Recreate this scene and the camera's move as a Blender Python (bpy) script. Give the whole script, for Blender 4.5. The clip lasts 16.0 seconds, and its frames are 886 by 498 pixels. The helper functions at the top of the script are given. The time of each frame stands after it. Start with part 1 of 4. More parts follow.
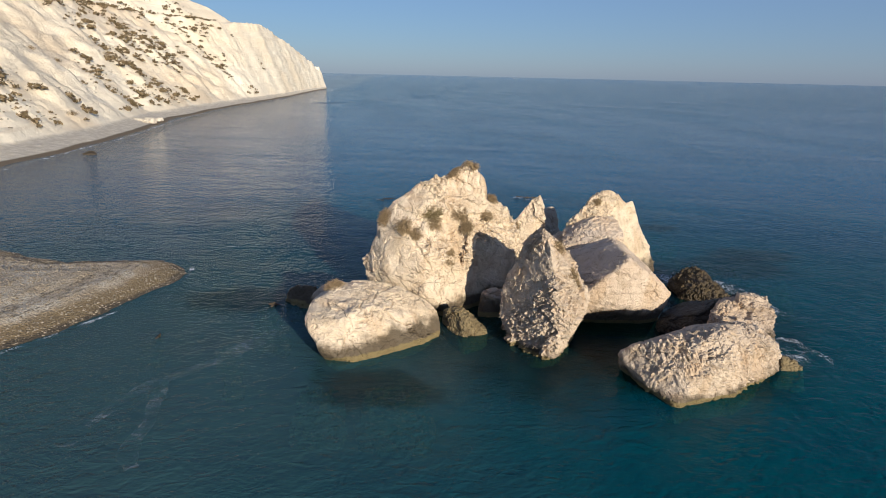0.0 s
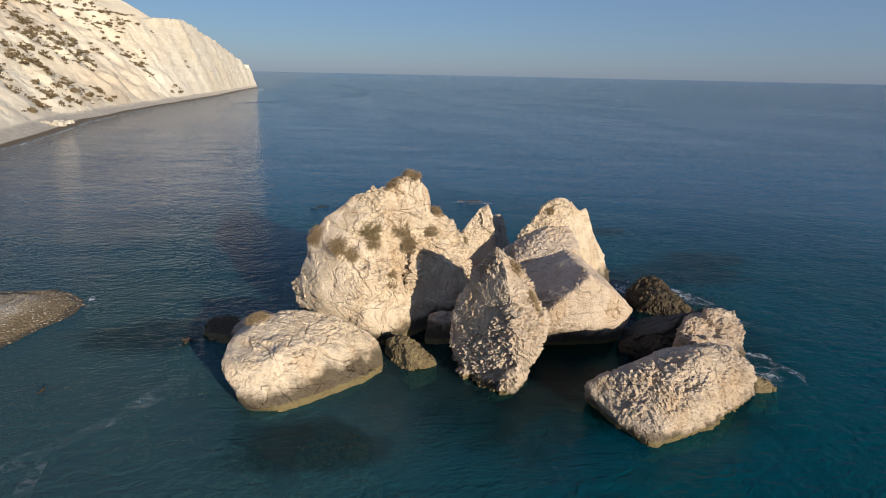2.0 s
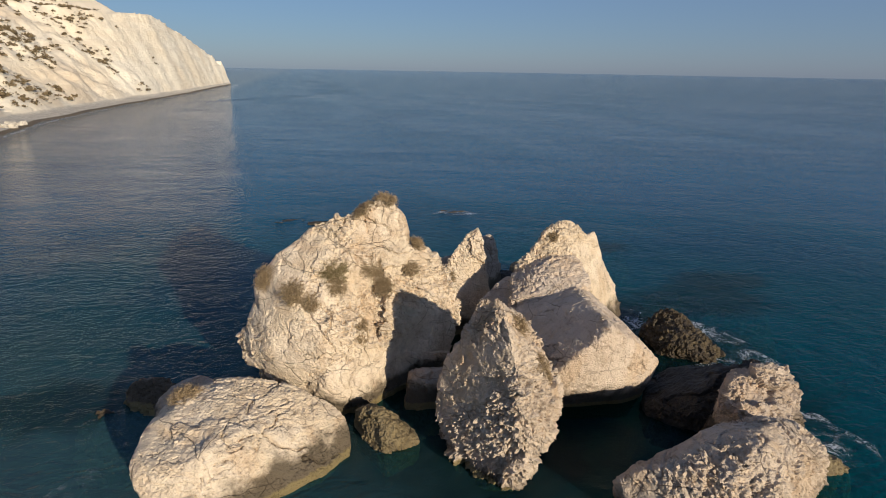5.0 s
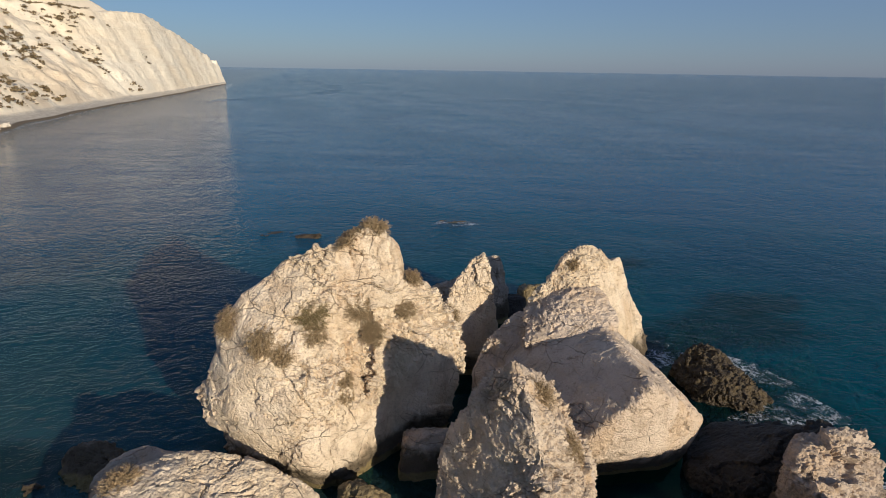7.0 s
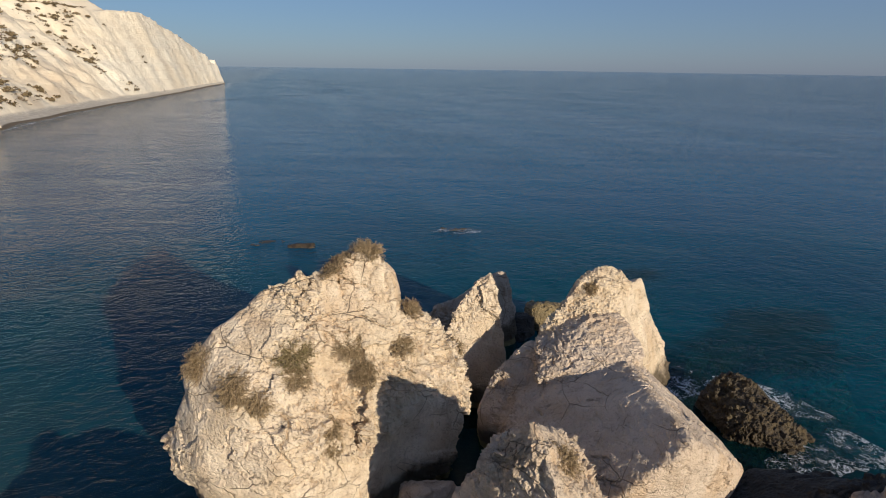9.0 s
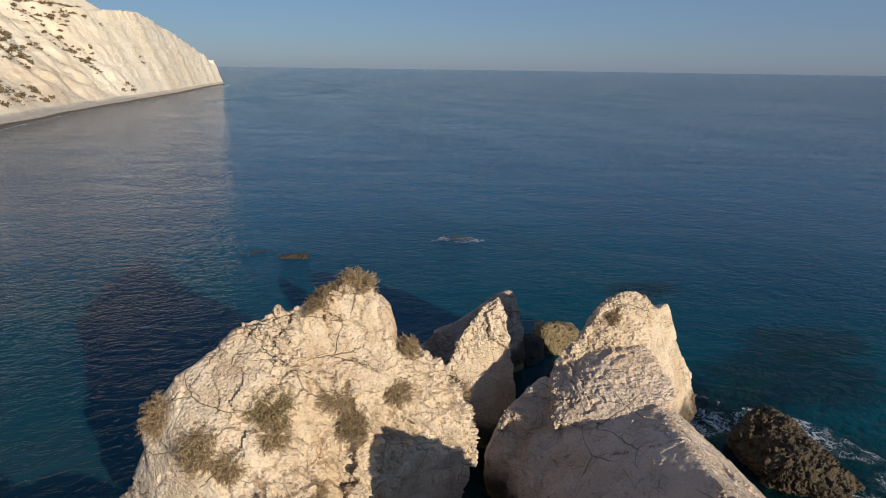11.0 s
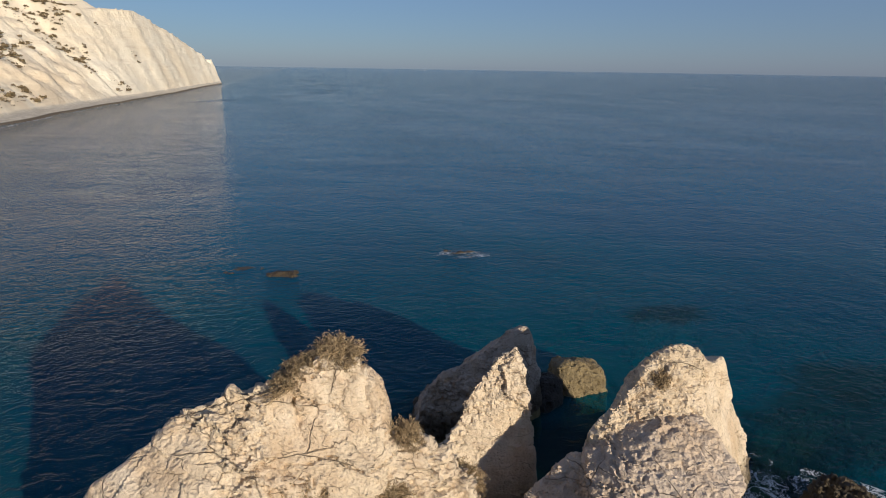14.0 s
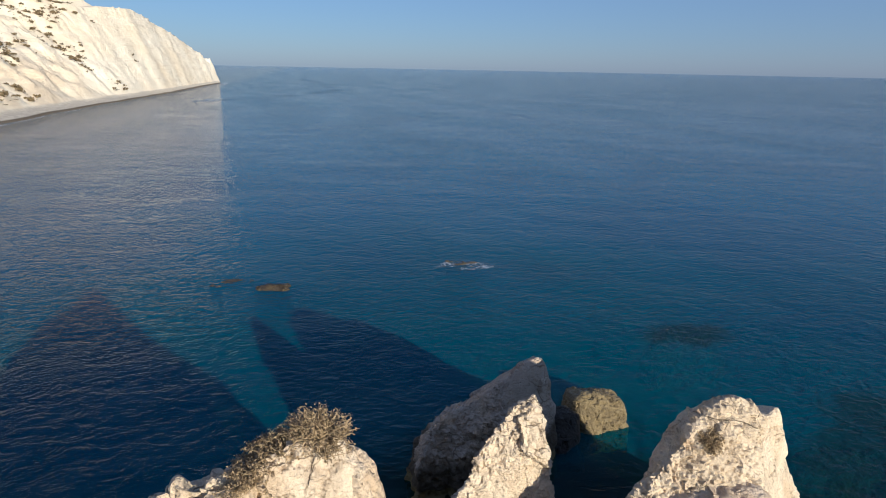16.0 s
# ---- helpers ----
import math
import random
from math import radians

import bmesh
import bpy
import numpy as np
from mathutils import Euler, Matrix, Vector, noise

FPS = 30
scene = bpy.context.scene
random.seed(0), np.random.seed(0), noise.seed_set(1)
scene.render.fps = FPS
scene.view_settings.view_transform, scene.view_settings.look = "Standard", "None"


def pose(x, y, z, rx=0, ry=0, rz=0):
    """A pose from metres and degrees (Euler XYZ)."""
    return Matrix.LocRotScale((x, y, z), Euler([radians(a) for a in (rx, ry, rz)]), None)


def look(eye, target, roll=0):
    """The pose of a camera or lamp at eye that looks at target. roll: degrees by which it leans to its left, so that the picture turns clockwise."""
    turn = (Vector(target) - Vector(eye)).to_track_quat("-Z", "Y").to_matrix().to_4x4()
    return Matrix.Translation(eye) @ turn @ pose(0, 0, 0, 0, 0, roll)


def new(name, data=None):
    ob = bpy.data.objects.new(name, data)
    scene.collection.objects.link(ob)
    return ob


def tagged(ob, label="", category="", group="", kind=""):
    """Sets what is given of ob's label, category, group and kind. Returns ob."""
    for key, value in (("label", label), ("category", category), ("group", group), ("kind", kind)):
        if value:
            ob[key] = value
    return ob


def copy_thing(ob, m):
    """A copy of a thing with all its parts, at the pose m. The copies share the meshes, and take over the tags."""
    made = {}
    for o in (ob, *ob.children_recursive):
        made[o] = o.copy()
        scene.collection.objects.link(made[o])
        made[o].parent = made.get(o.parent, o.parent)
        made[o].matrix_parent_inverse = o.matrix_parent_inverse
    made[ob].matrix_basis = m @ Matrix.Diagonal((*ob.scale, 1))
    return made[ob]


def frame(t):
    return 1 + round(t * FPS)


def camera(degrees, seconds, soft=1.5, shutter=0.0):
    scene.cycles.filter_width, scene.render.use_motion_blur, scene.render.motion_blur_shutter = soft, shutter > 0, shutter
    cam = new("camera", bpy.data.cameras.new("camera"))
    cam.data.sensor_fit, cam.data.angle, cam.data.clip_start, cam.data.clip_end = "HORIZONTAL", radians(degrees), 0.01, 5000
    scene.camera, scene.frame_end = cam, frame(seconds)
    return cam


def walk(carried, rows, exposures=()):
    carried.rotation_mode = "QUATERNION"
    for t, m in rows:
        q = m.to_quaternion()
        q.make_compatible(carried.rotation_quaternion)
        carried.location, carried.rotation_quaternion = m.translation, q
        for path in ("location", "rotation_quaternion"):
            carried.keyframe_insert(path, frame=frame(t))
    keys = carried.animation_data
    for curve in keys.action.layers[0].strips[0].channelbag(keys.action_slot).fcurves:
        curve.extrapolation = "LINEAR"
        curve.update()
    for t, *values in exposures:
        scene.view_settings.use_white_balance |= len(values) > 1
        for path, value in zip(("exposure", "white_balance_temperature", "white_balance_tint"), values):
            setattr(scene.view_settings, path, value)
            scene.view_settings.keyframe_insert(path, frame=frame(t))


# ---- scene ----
cam = camera(74.1, 16.0, soft=0.8)
PATH = [
    (0, (0.382, -0.52, 12.741), (0.365, 1.396, 12.17), 1.3),
    (0.5, (0.355, 0.324, 12.745), (0.41, 2.24, 12.173), 1.3),
    (1, (0.396, 1.246, 12.766), (0.524, 3.158, 12.193), 1.2),
    (1.5, (0.369, 2.171, 12.75), (0.541, 4.079, 12.177), 1.1),
    (2, (0.372, 3.142, 12.757), (0.556, 5.049, 12.184), 1.2),
    (2.5, (0.44, 4.073, 12.79), (0.664, 5.976, 12.214), 1.0),
    (3, (0.486, 5.068, 12.81), (0.722, 6.968, 12.232), 1.0),
    (3.5, (0.547, 6.035, 12.802), (0.79, 7.935, 12.224), 1.1),
    (4, (0.647, 7.092, 12.821), (0.893, 8.99, 12.241), 1.1),
    (6.5, (1.172, 12.208, 12.877), (1.427, 14.104, 12.29), 0.9),
    (7, (1.282, 13.299, 12.877), (1.538, 15.193, 12.29), 0.9),
    (7.5, (1.363, 14.054, 12.896), (1.619, 15.948, 12.308), 0.8),
    (8, (1.419, 14.697, 12.874), (1.675, 16.592, 12.288), 1.0),
    (8.5, (1.491, 15.275, 12.906), (1.746, 17.169, 12.317), 0.9),
    (9, (1.554, 15.934, 12.917), (1.81, 17.827, 12.327), 0.8),
    (11.5, (1.852, 19.046, 12.92), (2.108, 20.94, 12.33), 0.8),
    (12, (1.894, 19.655, 12.907), (2.151, 21.549, 12.317), 0.9),
    (12.5, (1.962, 20.337, 12.916), (2.218, 22.231, 12.325), 0.8),
    (13, (1.999, 20.927, 12.912), (2.256, 22.821, 12.322), 0.9),
    (13.5, (2.038, 21.53, 12.91), (2.297, 23.424, 12.32), 0.9),
    (14, (2.108, 22.212, 12.922), (2.366, 24.106, 12.332), 0.9),
    (14.5, (2.158, 22.835, 12.903), (2.417, 24.729, 12.313), 0.9),
    (15, (2.224, 23.523, 12.91), (2.483, 25.415, 12.318), 0.9),
    (15.5, (2.253, 24.138, 12.886), (2.512, 26.031, 12.296), 1.0),
    (16, (2.287, 24.786, 12.895), (2.547, 26.68, 12.305), 1.1),
]
walk(cam, [(t, look(eye, target, roll)) for t, eye, target, roll in PATH],
     exposures=[(0, 0.36, 5740, 7), (3.5, 0.13, 5900, 7.5), (14, 0.1, 5860, 7.5), (15, 0.22, 5760, 7), (16, 0.44, 5500, 6)])

# ---- light ----
SUN = Vector((0.475, -0.845, 0.252)).normalized()
SUN_EL = math.asin(SUN.z)
world = bpy.data.worlds.new("sky")
scene.world = world
world.use_nodes = True
wn, wl = world.node_tree.nodes, world.node_tree.links
sky = wn.new("ShaderNodeTexSky")
sky.sky_type, sky.sun_disc = "NISHITA", False
sky.sun_elevation, sky.sun_rotation = SUN_EL, math.atan2(SUN.x, SUN.y)
sky.air_density, sky.dust_density, sky.ozone_density = 1.0, 0.35, 5.0
wn["Background"].inputs["Strength"].default_value = 0.095
haze = wn.new("ShaderNodeMix")
haze.data_type = "RGBA"
haze.inputs[0].default_value = 0.58
haze.inputs[7].default_value = (1.88, 2.12, 3.05, 1)
wl.new(sky.outputs["Color"], haze.inputs[6])
wl.new(haze.outputs[2], wn["Background"].inputs["Color"])
sun = new("sun", bpy.data.lights.new("sun", "SUN"))
sun.data.energy, sun.data.angle, sun.data.color = 5.0, radians(0.6), (1.0, 0.82, 0.6)
sun.matrix_world = look(SUN * 200, (0, 0, 0))


# ---- material helpers ----
def material(name, rough=0.9):
    m = bpy.data.materials.new(name)
    m.use_nodes = True
    m.node_tree.nodes["Principled BSDF"].inputs["Roughness"].default_value = rough
    return m


class Net:
    """Short words for the nodes of one material."""

    def __init__(self, m):
        self.t = m.node_tree
        self.bsdf = self.t.nodes["Principled BSDF"]
        self.out = self.t.nodes["Material Output"]
        self.pos = self.t.nodes.new("ShaderNodeNewGeometry").outputs["Position"]

    def put(self, value, socket):
        if isinstance(value, bpy.types.NodeSocket):
            self.t.links.new(value, socket)
        elif value is not None:
            socket.default_value = value

    def math(self, op, a, b=None, c=None, clamp=False):
        n = self.t.nodes.new("ShaderNodeMath")
        n.operation, n.use_clamp = op, clamp
        for s, v in zip(n.inputs, (a, b, c)):
            self.put(v, s)
        return n.outputs[0]

    def mapped(self, scale, turn=0.0, vec=None):
        n = self.t.nodes.new("ShaderNodeMapping")
        self.put(vec or self.pos, n.inputs["Vector"])
        n.inputs["Scale"].default_value = scale
        n.inputs["Rotation"].default_value = (0, 0, radians(turn))
        return n.outputs[0]

    def along(self, scale, turn):
        """Turned first, then stretched: long shapes that run at an angle."""
        return self.mapped(scale, vec=self.mapped((1, 1, 1), turn))

    def noise(self, scale, detail=4, rough=0.55, vec=None, warp=0.0):
        n = self.t.nodes.new("ShaderNodeTexNoise")
        self.put(vec or self.pos, n.inputs["Vector"])
        for k, v in (("Scale", scale), ("Detail", detail), ("Roughness", rough), ("Distortion", warp)):
            n.inputs[k].default_value = v
        return n.outputs[0]

    def cells(self, scale, feature="DISTANCE_TO_EDGE", vec=None):
        n = self.t.nodes.new("ShaderNodeTexVoronoi")
        n.feature = feature
        self.put(vec or self.pos, n.inputs["Vector"])
        n.inputs["Scale"].default_value = scale
        return n.outputs["Distance"]

    def ramp(self, v, lo, hi, a=0.0, b=1.0):
        n = self.t.nodes.new("ShaderNodeMapRange")
        n.interpolation_type = "SMOOTHSTEP"
        for s, w in zip(n.inputs, (v, lo, hi, a, b)):
            self.put(w, s)
        return n.outputs[0]

    def mix(self, f, a, b, blend="MIX"):
        n = self.t.nodes.new("ShaderNodeMix")
        n.data_type, n.blend_type = "RGBA", blend
        self.put(f, n.inputs[0])
        for v, s in ((a, n.inputs[6]), (b, n.inputs[7])):
            self.put((*v, 1) if isinstance(v, tuple) else v, s)
        return n.outputs[2]

    def axis(self, i):
        n = self.t.nodes.new("ShaderNodeSeparateXYZ")
        self.put(self.pos, n.inputs[0])
        return n.outputs[i]

    def bump(self, height, dist, strength=1.0, normal=None):
        n = self.t.nodes.new("ShaderNodeBump")
        self.put(height, n.inputs["Height"])
        n.inputs["Distance"].default_value, n.inputs["Strength"].default_value = dist, strength
        if normal:
            self.put(normal, n.inputs["Normal"])
        return n.outputs[0]

    def colour(self, v):
        self.put((*v, 1) if isinstance(v, tuple) else v, self.bsdf.inputs["Base Color"])

    def normal(self, v):
        self.put(v, self.bsdf.inputs["Normal"])


# ---- materials ----
def limestone(name, pale, warm, dark, band=0.9, rugged=1.0, warm_stain=(0.56, 0.4, 0.25)):
    """Chalky limestone with a dark, algae-stained band just over the water."""
    m = material(name, 0.92)
    n = Net(m)
    n.bsdf.inputs["Specular IOR Level"].default_value = 0.25
    big, mid, fine = n.noise(0.45, 3), n.noise(2.2, 5, 0.6), n.noise(14, 4, 0.65)
    c = n.mix(n.ramp(big, 0.35, 0.65), pale, warm)
    c = n.mix(n.ramp(mid, 0.45, 0.72, 0.0, 0.55), c, dark)
    c = n.mix(n.ramp(fine, 0.5, 0.75, 0.0, 0.3), c, (0.75, 0.66, 0.53))
    # ochre and grey weather stains that run down the faces, pale fresh breaks
    run = n.noise(1.0, 5, 0.62, vec=n.mapped((1.0, 1.0, 0.35)), warp=0.4)
    c = n.mix(n.ramp(run, 0.48, 0.68, 0.0, 0.6), c, warm_stain)
    c = n.mix(n.ramp(n.noise(0.9, 6, 0.7, vec=n.mapped((1.2, 1.2, 0.5), 70)), 0.54, 0.69, 0.0, 0.6), c, (0.42, 0.33, 0.235))
    c = n.mix(n.ramp(n.noise(26, 4, 0.75), 0.53, 0.68, 0.0, 0.5), c, (0.33, 0.25, 0.17))
    # thin angular cracks
    bent = n.t.nodes.new("ShaderNodeVectorMath")
    bent.operation = "MULTIPLY_ADD"
    sway = n.t.nodes.new("ShaderNodeTexNoise")
    sway.inputs["Scale"].default_value, sway.inputs["Detail"].default_value = 1.3, 4
    n.put(n.pos, sway.inputs["Vector"])
    n.t.links.new(sway.outputs["Color"], bent.inputs[0])
    bent.inputs[1].default_value = (0.4, 0.4, 0.4)
    n.put(n.mapped((0.9, 0.9, 1.7), 25), bent.inputs[2])
    gap = n.math("MULTIPLY", n.ramp(n.cells(0.75, vec=bent.outputs[0]), 0.016, 0.0), n.ramp(n.noise(0.7, 3), 0.44, 0.58))
    gap2 = n.math("MULTIPLY", n.ramp(n.cells(2.4, vec=bent.outputs[0]), 0.03, 0.0), n.ramp(mid, 0.5, 0.62, 0.0, 0.7))
    gap = n.math("MAXIMUM", gap, gap2)
    c = n.mix(n.math("MULTIPLY", gap, 0.6), c, (0.13, 0.095, 0.065))
    z = n.math("ADD", n.axis(2), n.math("MULTIPLY", n.math("SUBTRACT", n.noise(0.8, 5, 0.65), 0.5), 2.0))
    c = n.mix(n.ramp(z, band + 0.35, band - 0.3, 0.0, 0.92), c, (0.085, 0.066, 0.042))
    zl = n.math("ADD", n.axis(2), n.math("MULTIPLY", n.math("SUBTRACT", mid, 0.5), 0.3))
    c = n.mix(n.ramp(zl, 0.3, 0.2, 0.0, 0.75), c, (0.25, 0.195, 0.085))
    n.colour(c)
    h = n.math("ADD", n.math("MULTIPLY", n.noise(5, 8, 0.7), 0.75), n.math("MULTIPLY", fine, 0.35))
    h = n.math("SUBTRACT", h, n.math("MULTIPLY", gap, 0.35))
    # angular chips of two sizes, each face tilted its own way
    for scale, weight in ((2.6, 0.45), (6.5, 0.3)):
        v = n.t.nodes.new("ShaderNodeTexVoronoi")
        n.put(n.mapped((1, 1, 1.5), 30), v.inputs["Vector"])
        v.inputs["Scale"].default_value = scale
        lean = n.t.nodes.new("ShaderNodeVectorMath")
        lean.operation = "DOT_PRODUCT"
        away = n.t.nodes.new("ShaderNodeVectorMath")
        away.operation = "SUBTRACT"
        n.t.links.new(v.outputs["Color"], away.inputs[0])
        away.inputs[1].default_value = (0.5, 0.5, 0.5)
        n.t.links.new(away.outputs[0], lean.inputs[0])
        off = n.t.nodes.new("ShaderNodeVectorMath")
        off.operation = "SUBTRACT"
        n.put(n.mapped((scale, scale, scale * 1.5), 30), off.inputs[0])
        scaled = n.t.nodes.new("ShaderNodeVectorMath")
        scaled.operation = "SCALE"
        scaled.inputs["Scale"].default_value = scale
        n.t.links.new(v.outputs["Position"], scaled.inputs[0])
        n.t.links.new(scaled.outputs[0], off.inputs[1])
        n.t.links.new(off.outputs[0], lean.inputs[1])
        h = n.math("ADD", h, n.math("MULTIPLY", lean.outputs["Value"], weight * rugged))
    h = n.math("ADD", h, n.math("MULTIPLY", n.ramp(n.cells(9.0, "F1", vec=n.mapped((1, 1, 1.5), 30)), 0.0, 0.6), 0.22))
    n.normal(n.bump(h, 0.13, 1.0))
    return m


STONE = limestone("limestone", (0.79, 0.66, 0.5), (0.72, 0.585, 0.415), (0.56, 0.42, 0.29))
STONE_HIGH = limestone("tide_stained_limestone", (0.79, 0.66, 0.5), (0.72, 0.585, 0.415), (0.5, 0.38, 0.25), 1.5)
STONE_PINK = limestone("pinkish_limestone", (0.65, 0.535, 0.41), (0.59, 0.47, 0.35), (0.43, 0.33, 0.235), 0.35)
STONE_BLOCK = limestone("smooth_limestone", (0.68, 0.56, 0.44), (0.61, 0.49, 0.375), (0.48, 0.37, 0.275), 0.85, 0.15)
STONE_GREY = limestone("grey_limestone", (0.56, 0.46, 0.365), (0.5, 0.4, 0.31), (0.38, 0.295, 0.22), 1.05)


def wet_rock(name, a, b):
    m = material(name, 0.55)
    n = Net(m)
    mid = n.noise(2.5, 6, 0.65)
    c = n.mix(n.ramp(mid, 0.35, 0.65), a, b)
    c = n.mix(n.ramp(n.noise(9, 4), 0.55, 0.75, 0.0, 0.6), c, (0.02, 0.016, 0.012))
    n.colour(c)
    n.normal(n.bump(n.math("ADD", n.noise(6, 8, 0.7), n.math("MULTIPLY", n.cells(5), 0.8)), 0.14, 1.0))
    return m


BROWN = wet_rock("weedy_rock", (0.045, 0.032, 0.018), (0.105, 0.075, 0.034))
# dark algae, taken down to near black to stand in for shade
BLACK = wet_rock("black_algae_shade_rock", (0.014, 0.011, 0.008), (0.034, 0.026, 0.016))
OLIVE = wet_rock("algae_rock", (0.16, 0.12, 0.06), (0.26, 0.2, 0.1))


def sea_material():
    m = material("sea_water", 0.15)
    n = Net(m)
    n.bsdf.inputs["IOR"].default_value = 1.333
    n.bsdf.inputs["Specular IOR Level"].default_value = 0.14
    x, y = n.axis(0), n.axis(1)
    # shallows round the rocks and the spit turn the water green
    d = n.t.nodes.new("ShaderNodeVectorMath")
    d.operation = "DISTANCE"
    n.put(n.mapped((0.8, 1, 0)), d.inputs[0])
    d.inputs[1].default_value = (4.5, 18, 0)
    near = n.ramp(n.math("ADD", d.outputs["Value"], n.math("MULTIPLY", n.math("SUBTRACT", n.noise(0.06, 3), 0.5), 40)), 70, 12)
    patch = n.ramp(n.noise(0.045, 4, 0.55, warp=0.6), 0.42, 0.62)
    c = n.mix(near, (0.001, 0.068, 0.148), (0.001, 0.076, 0.104))
    c = n.mix(n.math("MULTIPLY", patch, 0.35), c, (0.005, 0.04, 0.1))
    streak = n.ramp(n.noise(0.06, 4, 0.6, vec=n.along((1.0, 0.22, 1), -8), warp=0.5), 0.45, 0.7, 0.0, 0.4)
    c = n.mix(streak, c, (0.004, 0.085, 0.165))
    # weed and deep holes at the rocks' foot, plus the rocks' shade painted near-black
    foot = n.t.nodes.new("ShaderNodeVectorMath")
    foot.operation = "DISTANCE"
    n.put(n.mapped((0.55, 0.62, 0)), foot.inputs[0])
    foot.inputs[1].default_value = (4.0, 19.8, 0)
    weed_and_shade = n.math("ADD", foot.outputs["Value"], n.math("MULTIPLY", n.math("SUBTRACT", n.noise(0.3, 4, 0.6), 0.5), 5))
    c = n.mix(n.ramp(weed_and_shade, 8.4, 4.8, 0.0, 0.93), c, (0.002, 0.01, 0.014))
    # milky shallows off the spit
    milk = n.t.nodes.new("ShaderNodeVectorMath")
    milk.operation = "DISTANCE"
    n.put(n.mapped((0.8, 0.8, 0)), milk.inputs[0])
    milk.inputs[1].default_value = (-12.0, 16.0, 0)
    c = n.mix(n.ramp(n.math("ADD", milk.outputs["Value"], n.math("MULTIPLY", n.math("SUBTRACT", n.noise(0.25, 4), 0.5), 8)), 20, 4, 0.0, 0.85), c, (0.06, 0.115, 0.125))
    # dark weed beds on the bottom
    for at, reach in (((20.5, 39.5), 3.4), ((18.5, 50.5), 1.8), ((-11.5, 31.0), 2.6), ((-2.5, 21.5), 2.2), ((23.5, 42.5), 2.6)):
        bed = n.t.nodes.new("ShaderNodeVectorMath")
        bed.operation = "DISTANCE"
        n.put(n.mapped((0.6, 1, 0)), bed.inputs[0])
        bed.inputs[1].default_value = (at[0] * 0.6, at[1], 0)
        edge = n.math("ADD", bed.outputs["Value"], n.math("MULTIPLY", n.math("SUBTRACT", n.noise(0.7, 5, 0.65), 0.5), 3.2))
        c = n.mix(n.ramp(edge, reach, reach * 0.45, 0.0, 0.7), c, (0.006, 0.02, 0.024))
    # chalk silt along the cliff; its tan also paints in the cliff's warm reflection
    off = n.math("ADD", x, n.math("ADD", n.math("MULTIPLY", y, 0.1), 54.0))
    off = n.math("ADD", off, n.math("MULTIPLY", n.math("SUBTRACT", n.noise(0.05, 4), 0.5), 30))
    c = n.mix(n.ramp(off, 26, 0, 0.0, 0.5), c, (0.17, 0.16, 0.125))
    n.colour(c)
    gust = n.noise(0.05, 4, 0.6, vec=n.along((1.0, 0.25, 1), -14), warp=0.6)
    n.put(n.ramp(gust, 0.35, 0.65, 0.03, 0.08), n.bsdf.inputs["Roughness"])

    def crests(v):
        """Noise turned into sharp crests with wide troughs."""
        return n.math("SUBTRACT", 1.0, n.math("MULTIPLY", n.math("ABSOLUTE", n.math("SUBTRACT", v, 0.5)), 2.0))

    swell = n.noise(0.09, 2, 0.5, vec=n.along((0.3, 1.0, 1), 10))
    long = n.noise(0.2, 3, 0.5, vec=n.along((0.7, 1.0, 1), 16), warp=0.3)
    mid = crests(n.noise(0.62, 3, 0.5, vec=n.along((0.7, 1.0, 1), 18), warp=0.6))
    small = crests(n.noise(1.7, 3, 0.55, vec=n.along((0.7, 1.0, 1), -8), warp=0.6))
    tiny = n.noise(5.5, 3, 0.6, vec=n.mapped((0.6, 1.0, 1), 30))
    h = n.math("ADD", n.math("MULTIPLY", swell, 0.35), n.math("MULTIPLY", long, 0.2))
    h = n.math("ADD", h, n.math("MULTIPLY", mid, n.ramp(gust, 0.3, 0.7, 0.06, 0.11)))
    h = n.math("ADD", h, n.math("MULTIPLY", small, n.ramp(gust, 0.3, 0.7, 0.06, 0.11)))
    h = n.math("ADD", h, n.math("MULTIPLY", tiny, 0.04))
    # the open sea runs higher than the lee of the rocks
    offshore = n.ramp(d.outputs["Value"], 45, 520, 1.0, 5.5)
    n.normal(n.bump(n.math("MULTIPLY", h, offshore), 0.85, 1.0))
    clear = n.t.nodes.new("ShaderNodeBsdfTransparent")
    clear.inputs[0].default_value = (0.35, 0.8, 0.8, 1)
    mixed = n.t.nodes.new("ShaderNodeMixShader")
    n.put(n.ramp(d.outputs["Value"], 20, 60, 0.68, 1.0), mixed.inputs[0])
    n.t.links.new(clear.outputs[0], mixed.inputs[1])
    n.t.links.new(n.bsdf.outputs[0], mixed.inputs[2])
    n.t.links.new(mixed.outputs[0], n.out.inputs[0])
    return m


SEA = sea_material()


def bed_material():
    m = material("sea_bed", 0.95)
    n = Net(m)
    n.colour(n.mix(n.ramp(n.noise(0.3, 5, 0.6), 0.4, 0.62), (0.03, 0.045, 0.04), (0.09, 0.1, 0.08)))
    return m


BED = bed_material()


